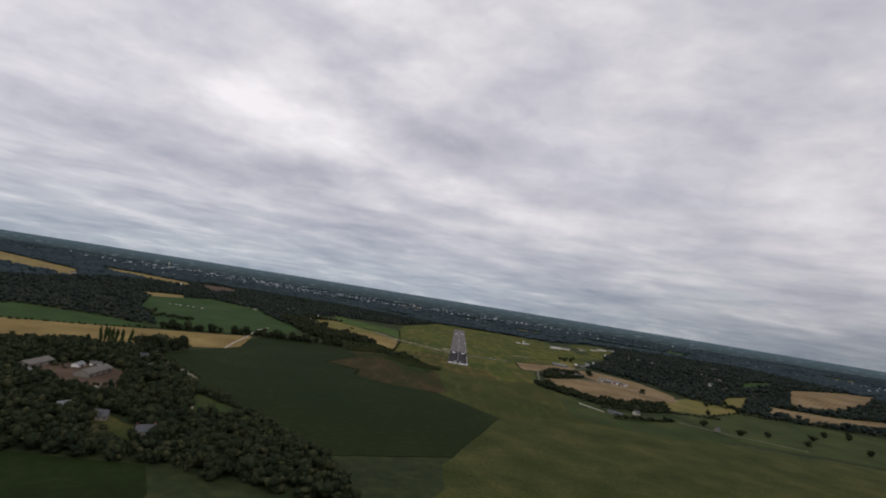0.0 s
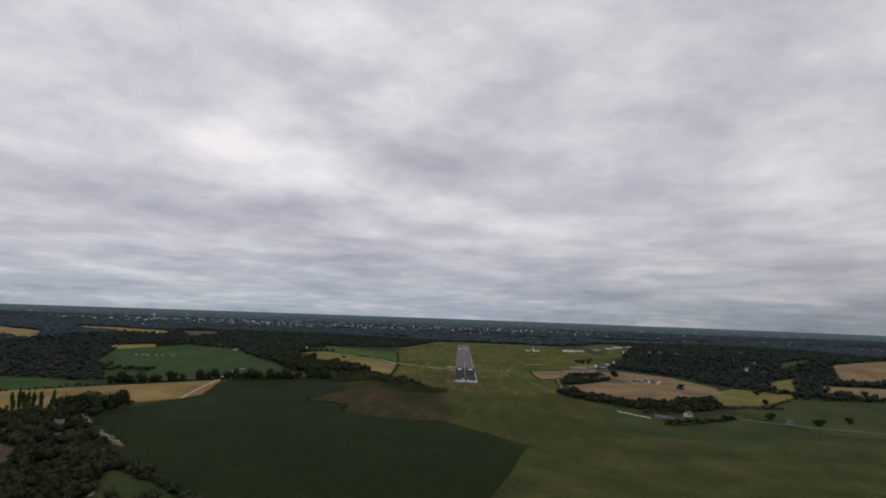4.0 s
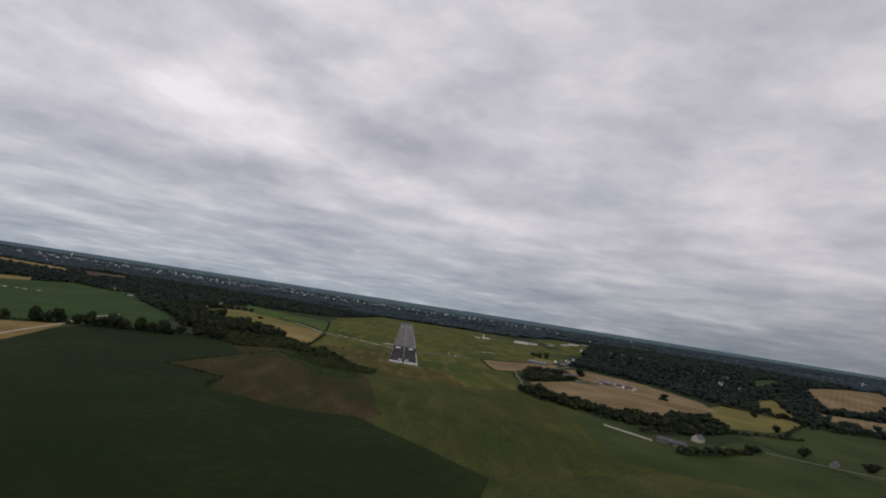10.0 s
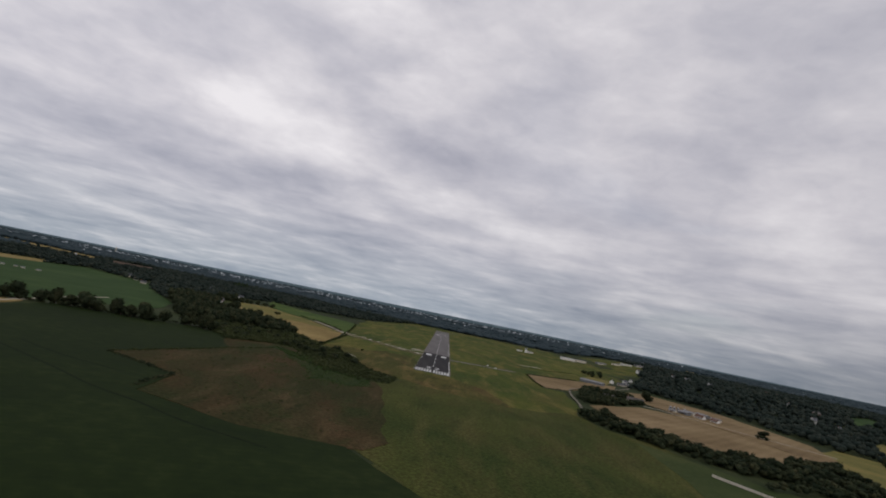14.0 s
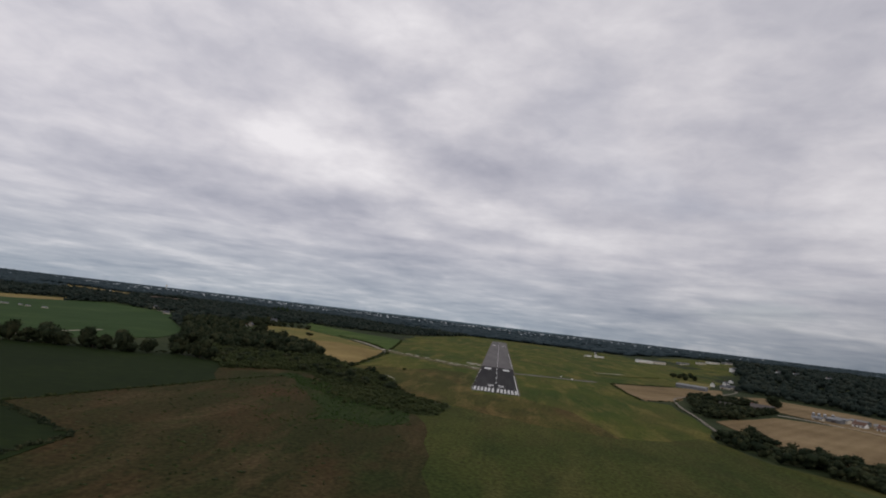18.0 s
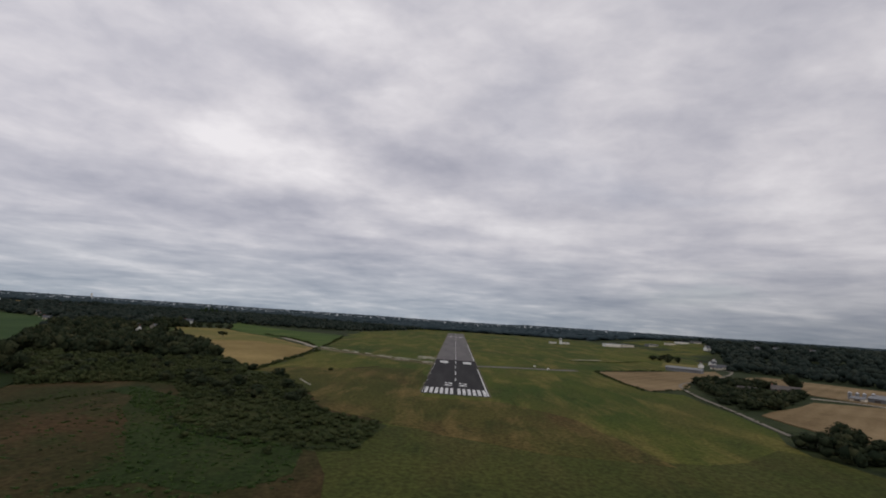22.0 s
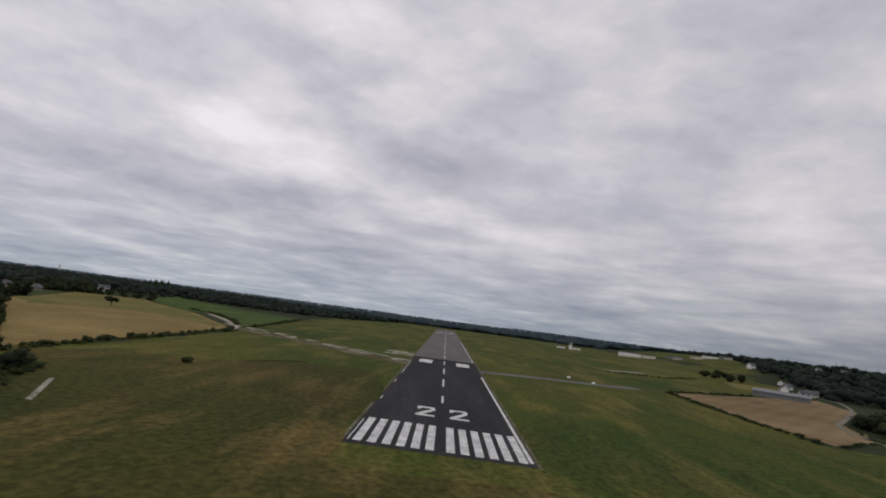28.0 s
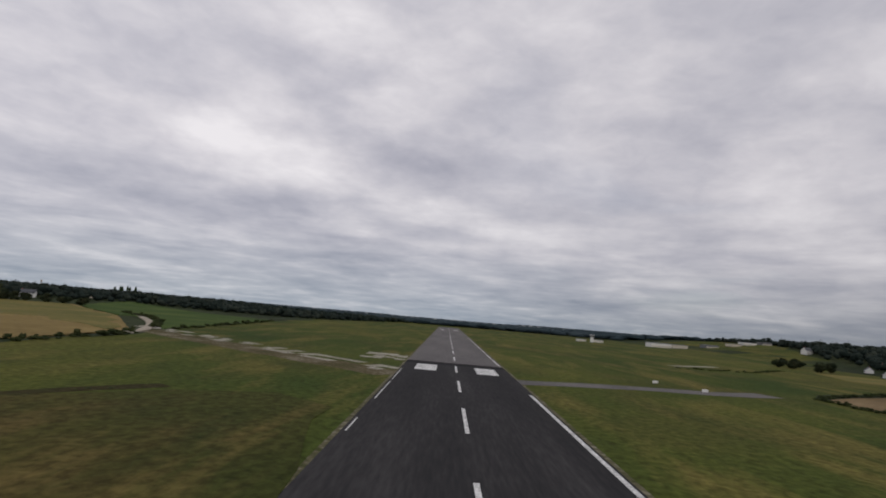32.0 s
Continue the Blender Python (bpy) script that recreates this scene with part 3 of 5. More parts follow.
def jittered(poly, spacing, seed, keep=1.0, margin=0.0, avoid=True):
    """Places about a spacing apart within the polygon, off the fields and ways."""
    p = np.asarray(poly, float)
    rng = np.random.default_rng(seed)
    gx, gy = np.meshgrid(np.arange(p[:, 0].min(), p[:, 0].max(), spacing), np.arange(p[:, 1].min(), p[:, 1].max(), spacing))
    x = gx.ravel() + rng.uniform(-0.5, 0.5, gx.size) * spacing
    y = gy.ravel() + rng.uniform(-0.5, 0.5, gx.size) * spacing
    ok = inside(poly, x, y) & (rng.uniform(0, 1, x.size) < keep)
    x, y = x[ok], y[ok]
    if avoid:
        ok = np.ones(len(x), bool)
        for c in CLEAR:
            ok &= ~inside(c, x, y)
            if margin:
                for dx, dy in ((margin, 0), (-margin, 0), (0, margin), (0, -margin)):
                    ok &= ~inside(c, x + dx, y + dy)
        x, y = x[ok], y[ok]
    return np.stack([x, y], 1)


NEAR = [crown_template(i, 8, 1, 200) for i in range(8)]
MID = [crown_template(20 + i, 2, 1, 10) for i in range(10)]
BUSH = [crown_template(40 + i, 5, 1, 90) for i in range(6)]
SCRUB = [crown_template(80 + i, 4, 1, 140) for i in range(10)]
LOW = [crown_template(50 + i, 2, 1, 30) for i in range(6)]
FAR = [crown_template(60 + i, 1, 1, 0) for i in range(8)]


def woods(name, poly, spacing, size, height, mat, label, templates, seed, keep=1.0, margin=0.0, category="woods"):
    pl = jittered(poly, spacing, seed, keep, margin)
    rng = np.random.default_rng(seed + 1)
    s = rng.uniform(*size, len(pl))
    h = rng.uniform(*height, len(pl))
    v, f = scatter(templates, pl, s, h, seed + 2)
    me = mass_mesh(name, v, f, mat)
    if templates is FAR or templates is MID:
        me.shade_smooth()
    return tagged(new(name, me), label, category, kind="stuff")


# ---- the ground and the airfield ----
def ground_sheet():
    xs = np.concatenate([np.arange(-7000, -1600, 600), np.arange(-1600, 1600, 50), np.arange(1600, 7001, 600)])
    ys = np.concatenate([np.arange(-5000, -200, 600), np.arange(-200, 2400, 50), np.arange(2400, 9001, 600)])
    n = len(xs)
    verts = [(x, y, rise(x, y)) for y in ys for x in xs]
    faces = [(j * n + i, j * n + i + 1, (j + 1) * n + i + 1, (j + 1) * n + i) for j in range(len(ys) - 1) for i in range(n - 1)]
    return mesh_of("ground", verts, faces, [M["land"]])


tagged(new("ground", ground_sheet()), "dark green country ground of grass and woodland floor", "ground", kind="structure")

AIRFIELD = [(-146.4, 47.6), (-151.9, 274.5), (-162.9, 320.2), (-197.6, 638.7), (-215.9, 901.3), (-100.7, 1454.9), (73.2, 1445.7), (631.4, 1299.3), (631.4, 1079.7), (494.1, 732), (411.8, 549),
            (315.7, 416.3), (247.1, 318.4), (148.2, 245.2), (144.6, 91.5), (173.8, 82.4), (162.9, -54.9), (144.6, -120.8), (95.2, -162.9), (27.5, -148.2), (-28.4, -113.5), (-61.3, -84.2), (-85.1, -30.2), (-119, 41.2)]
field("airfield_grass", AIRFIELD, M["grass"], "dry mown airfield grass with yellow patches", "grass", height=0.03, wobble=5)

field("rough_grass", [(-146, 62), (-136, 46), (-112, 20), (-86, -26), (-62, -80), (-30, -104), (24, -134), (78, -144), (60, -60), (30, -22), (-22, -20), (-22, 84), (-27, 128), (-42, 140), (-62, 132), (-96, 96), (-124, 92)], M["grass_dry"], "rough brown-green grass with dry tan tufts", "grass", height=0.12, wobble=1.3, clear=False, step=13)


def slab(name, x0, x1, y0, y1, z, mat, parent, label="", thick=0.25):
    return part(name, from_bm(name, box_bm(x0, x1, y0, y1, z - thick, z), mat), parent, None, label)


def runway():
    r = thing("runway", "asphalt runway with worn white markings and number 22", "runway", pose(0, 0, 0), kind="structure")
    slab("asphalt", -21.4, 21.4, -3.5, 252, 0.06, M["tarmac_new"], r, "dark newer asphalt")
    slab("asphalt", -21.4, 21.4, 252, 1240, 0.06, M["tarmac_old"], r, "pale worn asphalt")
    slab("shoulder", -22.3, -21.4, -3.5, 1240, 0.045, M["shoulder"], r, "grassy broken shoulder")
    slab("shoulder", 21.4, 22.3, -3.5, 1240, 0.045, M["shoulder"], r, "grassy broken shoulder")
    slab("tar_band", -21.4, 21.4, 252, 264.5, 0.064, M["tar"], r, "dark sealed band between the two surfaces", thick=0.02)
    z = 0.066
    rng = np.random.default_rng(9)
    for side in (-1, 1):
        for k in range(6):
            x = side * (2.35 + 3.25 * k)
            slab("threshold_stripe", x - 0.98, x + 0.98, -0.5 + rng.uniform(-0.15, 0.15), 26.9, z, M["paint"], r, thick=0.02)
        for y, n in ((223.5, 248.5), (962, 988)):
            x = side * 12.0
            slab("aiming_block", x - 4.2, x + 4.2, y, n, z, M["paint"], r, thick=0.02)
    # the figures 2 2, in straight strokes
    for cx in (-5.0, 5.3):
        w, b, t, s = 2.9, 40.0, 56.4, 2.6
        quads = [((-w, b), (w, b), (w, b + s), (-w, b + s)), ((-w, b + s), (-w + 2.2, b + s), (w, t - 5.4), (w - 1.5, t - 4.6)),
                 ((w - 1.5, t - 4.6), (w, t - 5.4), (w, t - s), (w - 1.5, t - s)), ((-w, t - s), (w, t - s), (w - 0.5, t), (-w + 0.3, t)),
                 ((-w, t - 5.0), (-w + 1.3, t - 5.0), (-w + 1.3, t - s), (-w, t - s))]
        verts = [(cx + x, y, z) for q in quads for x, y in q]
        part("digit", mesh_of("digit", verts, [tuple(range(4 * i, 4 * i + 4)) for i in range(len(quads))], [M["paint"]]), r, None, "white painted figure 2")
    slab("centre_dash", -0.4, 0.4, 68.5, 85, z, M["paint"], r, thick=0.02)
    y = 114.0
    while y < 1220:
        if not 244 < y + 13 < 270:
            slab("centre_dash", -0.4, 0.4, y, y + 27, z, M["paint"], r, thick=0.02)
        y += 54.6
    slab("edge_line", 20.0, 20.9, 0, 175, z, M["paint"], r, "white edge line", thick=0.02)
    y = 270.0
    while y < 640:
        slab("edge_line", 20.2, 20.8, y, y + 38, z, M["paint"], r, "white edge line", thick=0.02)
        y += 47
    for y0, y1 in ((-0.5, 24), (60.4, 67.7), (108, 119.9), (144.6, 179.3), (185.7, 219.6)):
        slab("edge_line", -20.75, -20.45, y0, y1, z, M["paint"], r, "thin worn edge line", thick=0.02)
    return r


runway()


# ---- fields ----
field("dark_crop_field", [(-375.2, -301.9), (-393.4, -80.5), (-274.5, -38.4), (-228.8, -54.9), (-187.6, -135), (-191, -160), (-206, -211), (-219, -266), (-180, -284), (-156, -296), (-148.2, -352.3), (-84.2, -377), (-30.2, -375.2), (54.9, -477.6),
                          (0, -677.1), (-100.7, -732), (-203.1, -645.1), (-299.2, -562.7), (-402.6, -430.1)], M["crop_dark"], "dark green leafy crop field with faint rows", "crop field", 0.5)
field("rough_ground", [(-54.9, -567.3), (-18.3, -402.6), (9.2, -301.9), (54.9, -164.7), (128.1, -128.1), (196.7, -183), (251.6, -411.8), (137.2, -549), (0, -640.5)], M["meadow"], "rough green ground under the meadow's edges", "meadow", 0.02, clear=False)
field("rough_meadow", [(-28.4, -108), (27.5, -123.5), (91.5, -137.2), (137.2, -100.7), (173.8, -173.8), (219.6, -402.6), (54.9, -475.8), (-27.5, -373.3), (-41.2, -237.9), (-40.3, -183), (-45.8, -159.2), (-34.8, -153.7)], M["meadow_grass"], "rough olive green meadow before the runway", "meadow", 0.1, wobble=9)
field("rough_meadow", [(54.9, -477.6), (219.6, -404.4), (640.5, -384.3), (823.5, -640.5), (457.5, -1006.5), (-36.6, -960.8), (0, -678.9)], M["meadow"], "rough dark green meadow", "meadow", 0.1, wobble=4)
field("heath", [(-219.6, -263.5), (-214.1, -79.6), (-177.5, -41.2), (-155.6, -42.1), (-136.3, -70.5), (-117.1, -102.5), (-106.1, -130.8), (-75.9, -146.4), (-45.8, -159.2), (-37, -183), (-33, -204), (-32, -226), (-26, -250), (-26, -274), (-19, -300), (-20, -326), (-12, -352), (-22, -374), (-60, -384), (-84.2, -378), (-153, -349.5), (-158, -300)], M["heath"],
      "brown bracken heath with green patches", "heath", 0.25, wobble=4, clear=False)
field("fern_bed", [(-172, -62), (-164, -54), (-126, -82), (-98, -119), (-76, -142), (-55, -154), (-46, -184), (-62, -206), (-92, -210), (-92, -186), (-113, -152), (-140, -112), (-152, -84)], M["fern_bed"],
      "green bed of ferns and rough grass on the heath", "ferns", 0.32, wobble=5, clear=False, step=12)
field("scrub_floor", [(-320.2, 59.5), (-301.9, 210.5), (-219.6, 151), (-167.4, 80.5), (-148.2, 47.6), (-119, 41.2), (-85.1, -30.2), (-61.3, -84.2), (-28.4, -108), (-34.8, -153.7), (-45.8, -159.2), (-75.9, -146.4), (-106.1, -130.8), (-117.1, -102.5), (-136.3, -70.5), (-155.6, -42.1), (-177.5, -41.2), (-214.1, -79.6)], M["scrub_floor"],
      "rough heathy ground under scrub", "heath", 0.15, wobble=4, clear=False)
field("wheat_field", [(-448.4, 526.1), (-393.4, 578.3), (-258.9, 434.6), (-166.5, 294.6), (-150.1, 151), (-148.2, 53.1), (-169.3, 80.5), (-228.8, 157.4), (-340.4, 294.6)], M["wheat"],
      "ripe tan wheat field bordered by a hedge", "wheat field", 0.6)
field("pasture", [(-444, 526), (-395.3, 574.6), (-260.8, 435.5), (-178, 306), (-171, 281), (-205, 312), (-247, 345), (-286, 318), (-302, 264), (-340, 298)], M["pasture_dry"], "greenish unripe edge of the wheat field", "crop field", 0.72, clear=False, wobble=5)
field("green_field", [(-462.1, 791.5), (-203.1, 645.1), (-165.6, 323.9), (-237.9, 437.4), (-274.5, 457.5), (-388.9, 581.9)], M["crop_bright"], "bright green crop field beyond the wheat", "crop field", 0.5)
field("wheat_field", [(-750.3, -411.8), (-603, -296.5), (-404.4, -114.4), (-364.2, -265.4), (-373.3, -300.1), (-414.5, -350.4), (-563.6, -466.7), (-713.7, -558.1)], M["wheat"],
      "long strip of ripe tan wheat", "wheat field", 0.6)
field("green_field", [(-823.5, -187.6), (-669.8, -172), (-542.6, -205.9), (-585.6, -283.7), (-667, -352.3), (-841.8, -430.1)], M["crop_green"], "green crop strip beside the wheat", "crop field", 0.5)
field("green_field", [(-539.9, -203.1), (-419.1, -98.8), (-373.3, 77.8), (-411.8, 188.5), (-561.8, 393.4), (-631.4, 512.4), (-823.5, 585.6), (-915, 402.6), (-775, 121.7)], M["crop_green"],
      "large bright green crop field", "crop field", 0.5)
field("stubble_field", [(-2249.1, 1372.5), (-1544.5, 949.8), (-1382.6, 735.7), (-1271.9, 567.3), (-1500.6, 631.4), (-1691.8, 713.7), (-2104.5, 1052.2)], M["stubble"], "tan stubble field among woods", "stubble field", 0.2)
field("stubble_field", [(-1830, 1500.6), (-1592.1, 1464), (-1284.7, 1317.6), (-1097.1, 1007.4), (-1285.6, 1024.8), (-1587.5, 1189.5)], M["stubble"], "narrow tan stubble field among woods", "stubble field", 0.2)
field("stubble_field", [(-1001, 488.6), (-904, 571.9), (-841.8, 457.5), (-921.4, 390.7)], M["stubble"], "small tan stubble field", "stubble field", 0.2)
field("ploughed_field", [(-1259, 1354.2), (-1152.9, 1464), (-962.6, 1184.9), (-983.6, 925.1)], M["brown"], "bare brown ploughed field", "ploughed field", 0.1)
field("wheat_field", [(315.7, 283.7), (366, 322.1), (448.4, 228.8), (475.8, 54.9), (439.2, -45.8), (393.4, -91.5), (367.8, 9.2), (334, 84.2), (301.9, 169.3)], M["wheat_brown"],
      "tan wheat field sloping to the woods", "wheat field", 0.5)
field("wheat_field", [(185.7, 0), (274.5, 89.7), (331.2, 82.4), (366, 7.3), (391.6, -89.7), (301.9, -153.7), (251.6, -169.3), (194.9, -108)], M["wheat_brown"],
      "tan wheat field beside a farmyard", "wheat field", 0.5)
field("stubble_field", [(149.1, 239.7), (245.2, 309.3), (329.4, 366), (301.9, 283.7), (217.8, 181.2), (188.5, 120.8), (151.9, 93.3), (148.2, 137.2)], M["wheat_brown"],
      "small tan stubble field beside the airfield", "stubble field", 0.3)
field("pasture", [(410, -36), (469, 20), (508, 60), (548, 30), (585, -10), (552, -64), (500, -108), (443, -150), (385, -160)], M["pasture_dry"], "yellow-green pasture below the woods", "pasture", 0.2)
field("pasture", [(362.3, -194), (444.7, -184.8), (549, -64), (631.4, -64), (823.5, -54.9), (786.9, -384.3), (410.8, -366)], M["pasture"], "green pasture with tracks", "pasture", 0.2)
field("green_field", [(796.1, 416.3), (878.4, 549), (1079.7, 750.3), (960.8, 558.1)], M["crop_green"], "green field among the woods", "crop field", 0.3)
field("stubble_field", [(1015.7, 549), (1326.8, 796.1), (1555.5, 924.2), (1244.4, 539.9), (969.9, 285.5), (809.8, 196.7)], M["wheat_brown"], "tan stubble field among woods", "stubble field", 0.2)
field("stubble_field", [(745.7, 178.4), (901.3, 169.3), (1047.7, 239.7), (1116.3, 219.6), (892.1, 43), (713.7, -34.8), (677.1, 56.7)], M["wheat_brown"], "tan field between hedges", "stubble field", 0.2)
field("pasture", [(663.4, 212.3), (777.8, 322.1), (672.5, 137.2), (605.7, 18.3), (549, -34.8), (585.6, 82.4)], M["pasture_dry"], "pale yellow-green pasture by a wood", "pasture", 0.2)
field("pasture", [(173.8, -187.6), (239.7, -260.8), (301.9, -283.7), (356.9, -239.7), (407.2, -370.6), (274.5, -430.1), (164.7, -393.4)], M["pasture"], "rough green pasture by a walled yard", "pasture", 0.15)
field("pasture", [(311.1, 361.4), (358.7, 475.8), (311.1, 494.1), (274.5, 402.6)], M["pasture_dry"], "dry rough pasture beside the lane", "pasture", 0.1, clear=False)
field("garden", [(-503.2, 439.2), (-439.2, 526.1), (-419.1, 505.1), (-379.7, 407.2), (-402.6, 366), (-462.1, 416.3)], M["pasture"], "rough green garden round houses", "garden", 0.1)
field("yard", [(-456, -606), (-440, -636), (-395, -648), (-352, -672), (-322, -677), (-326, -645), (-346, -602), (-368, -572), (-398, -556), (-425, -572)], M["brown"], "bare brown farmyard", "yard", 0.08, wobble=3, step=9)
field("green_field", [(-384.3, -855.5), (-197.6, -812.5), (-173.8, -851), (-137.2, -1024.8), (-384.3, -1024.8)], M["crop_dark"], "dark green field behind a wood", "crop field", 0.4)
field("green_field", [(-250, -654), (-264, -611), (-222, -636), (-181, -669), (-143, -702), (-193, -696), (-224, -688)], M["pasture"], "small dark green field between hedges", "crop field", 0.3)
field("garden", [(-296, -735), (-268, -762), (-240, -780), (-218, -768), (-230, -745), (-262, -738), (-284, -722)], M["meadow"], "shaded garden lawn by houses in a wood", "garden", 0.06)
field("garden", [(-338, -722), (-318, -742), (-300, -734), (-312, -712)], M["meadow"], "small shaded lawn by a house", "garden", 0.06)
strip("field_track", [(-373.3, -303.8), (-390, -228.8), (-410, -119), (-428, -40), (-438, 5), (-442, 78)], 4.0, M["track"], "pale gravel field track", "track", z=0.74)
field("yard", [(228.8, 111.6), (274.5, 132.7), (306.5, 151), (306.5, 164.7), (279.1, 173.8), (239.7, 144.6)], M["pasture"], "rough grassy yard by the lane", "yard", 0.06)
strip("country_lane", [(161, -100.7), (166.5, -45.8), (173.8, 9.2), (181.2, 77.8), (194, 137.2), (206.8, 168.4), (236.1, 205), (306.5, 294.6), (358.7, 384.3), (347.7, 408.1)], 2.7, M["lane"], "winding pale country lane", "lane", z=0.4)
strip("yard_track", [(-424, -600), (-398, -638), (-362, -660), (-336, -672)], 3.2, M["overgrown"], "worn pale track across the farmyard", "track", z=0.14, clear=False)
strip("garden_path", [(-227, -708), (-236, -682), (-246, -656)], 2.4, M["track"], "pale path between hedges by a small field", "path", z=0.34)
for gx, gy, gr in ((-397, -484, 9), (-360, -534, 8), (-475.8, 462.1, 10), (-454.8, 471.2, 9), (-402, 343, 9)):
    CLEAR.append([(gx - gr, gy - gr), (gx + gr, gy - gr), (gx + gr, gy + gr), (gx - gr, gy + gr)])
CLEAR.append([(-412, 338), (-396, 354), (-340, 300), (-318, 262), (-300, 205), (-318, 200), (-346, 246)])
for gx, gy in ((916, 861), (932, 848), (737, 372), (662, 828)):
    CLEAR.append([(gx - 16, gy + 8), (gx + 12, gy + 14), (gx + 2, gy - 22), (gx - 22, gy - 18)])
CLEAR.append([(-490, 630), (-470, 636), (-452, 596), (-468, 588)])
strip("field_track", [(351.4, -280), (381, -294), (413, -312), (512.4, -346)], 2.6, M["lane"], "narrow worn field track", "track", z=0.26)
strip("farm_track", [(291, 119), (315.7, 108), (334, 86.9), (384.3, 36.6), (457.5, -18.3)], 3.5, M["track"], "pale farm track between wheat fields", "track", z=0.56)
for gx, gy in ((-395.3, -468.5), (-364.2, -505.1), (-297.4, -552.7)):
    field("garden", [(gx - 13, gy + 9), (gx - 4, gy + 14), (gx + 16, gy - 12), (gx + 2, gy - 20)], M["meadow"], "small shaded lawn among trees", "garden", 0.06)
strip("farm_track", [(-426.4, -417.2), (-378.8, -471.2), (-334, -513.3), (-294.6, -549.9)], 4.5, M["overgrown"], "pale rubble farm track between bushes", "track", z=0.66)
for line in ([(-330, -275), (-256, -313), (-199, -343), (-166, -362), (-134, -374), (-104, -389), (-60, -402)], [(-262, -290), (-222, -308), (-180, -318)]):
    strip("tramline", line, 1.8, M["rut"], "dark wheel track pressed through the crop", "tramline", z=0.56, clear=False)
strip("gravel_track", [(-157.4, 274.5), (-170.2, 315.7), (-205.9, 384.3), (-265.4, 475.8)], 5, M["track"], "pale gravel field entrance", "track", z=0.66)
strip("taxiway", [(18.3, 206.8), (64, 222.3), (102.5, 228.8), (126.3, 239.7)], 12, M["tarmac_old"], "grey worn asphalt taxiway stub", "taxiway", z=0.05)
strip("concrete_strip", [(155.6, 408.1), (206.8, 446.5)], 7, M["concrete"], "pale old concrete strip in the grass", "taxiway", z=0.05)
strip("ditch", [(-123.5, 36.6), (-95.2, 83.3), (-80.5, 117.1), (-65.9, 137.2)], 5.5, M["heath"], "brown overgrown ditch across the grass", "ditch", z=0.06, clear=False)
strip("bracken_edge", [(-139.1, 42.1), (-109.8, 7.3), (-82.4, -34.8), (-59.5, -84.2), (-32.9, -106.1)], 13, M["heath"], "reddish bracken along the scrub's edge", "bracken", z=0.07, clear=False)
strip("heath_ditch", [(-119, -86), (-116, -100), (-114, -112), (-113, -123), (-107, -134), (-96, -144), (-82, -150), (-66, -155)], 1.8, M["rut"], "dark winding ditch across the heath", "ditch", z=0.47, clear=False)
strip("overgrown_taxiway", [(-21, 199.5), (-91.5, 251.6), (-170.2, 313.8)], 19, M["overgrown"], "overgrown brown-grey old taxiway", "taxiway", z=0.05, clear=False)
strip("pale_pipe", [(-88.8, -5.5), (-102.5, 20.1)], 1.3, M["concrete"], "pale concrete drain in the grass", "drain", z=0.2, clear=False)


# ---- the old concrete strip: slabs, each a piece ----
def concrete_strip():
    rng = np.random.default_rng(77)
    r = thing("concrete_taxiway", "old cracked concrete taxiway overgrown with grass", "taxiway", pose(0, 0, 0), kind="structure")
    bm = box_bm(-2.45, 2.45, -3.2, 3.2, 0.0, 0.07, 0.05)
    base = from_bm("slab", bm, M["concrete"])
    a, b = Vector((-24, 215, 0)), Vector((-190, 346, 0))
    d = (b - a).normalized()
    n = Vector((-d.y, d.x, 0))
    ang = math.degrees(math.atan2(d.y, d.x)) - 90
    steps = int((b - a).length / 6.6)
    for i in range(steps):
        for k in (-1, 0, 1):
            if rng.uniform() < (0.42 if abs(k) else 0.7):
                continue
            p = a + d * (3.3 + i * 6.6) + n * (k * 5.1)
            part("slab", base, r, pose(p.x, p.y, rng.uniform(-0, 0), rng.normal(0, 0.2), rng.normal(0, 0.2), ang + rng.normal(0, 0.7)))
    for i in range(4):
        for k in range(5):
            if rng.uniform() < 0.2:
                continue
            part("slab", base, r, pose(-25 - 5.1 * i, 262 + 6.6 * k, 0.0, 0, rng.normal(0, 0.3), rng.normal(0, 0.9)))


concrete_strip()

# ---- woods ----
woods("scrub", [(-320, 59), (-302, 210), (-220, 151), (-167, 80), (-148, 47), (-140, 20), (-168, -18), (-177, -41), (-214, -80)], 3.2, [1.8, 6.6], [1.3, 4.8],
      M["leaf_scrub"], "dense dark scrub of low bushes", SCRUB, 11, keep=0.85, category="scrub")
woods("scrub", [(-140, 20), (-119, 41), (-85, -30), (-61, -84), (-28, -108), (-35, -154), (-46, -159), (-76, -146), (-106, -131), (-117, -102), (-136, -70), (-155, -42), (-177, -41), (-168, -18)], 3.0, [1.4, 5.4], [0.6, 2.7],
      M["leaf_scrub"], "low uneven dark scrub with gaps", SCRUB, 12, keep=0.68, category="scrub")
woods("scrub_trees", [(-311.1, 54.9), (-219.6, 137.2), (-173.8, 73.2), (-109.8, 27.5), (-73.2, -64), (-100.7, -91.5), (-164.7, -36.6), (-228.8, -54.9)], 11, [6, 10], [4, 7.5], M["leaf"], "taller dark bushes standing in the scrub", NEAR, 33, keep=0.3, category="scrub")
woods("heath_bushes", [(-214, -262), (-186, -130), (-160, -80), (-120, -150), (-60, -200), (-24, -183), (-12, -238), (2, -368), (-84, -375), (-151, -347), (-156, -300)], 3.4, [0.8, 3.0], [0.3, 1.0],
      M["leaf_scrub"], "low bushes and bracken on the heath", LOW, 31, keep=0.42, category="scrub")
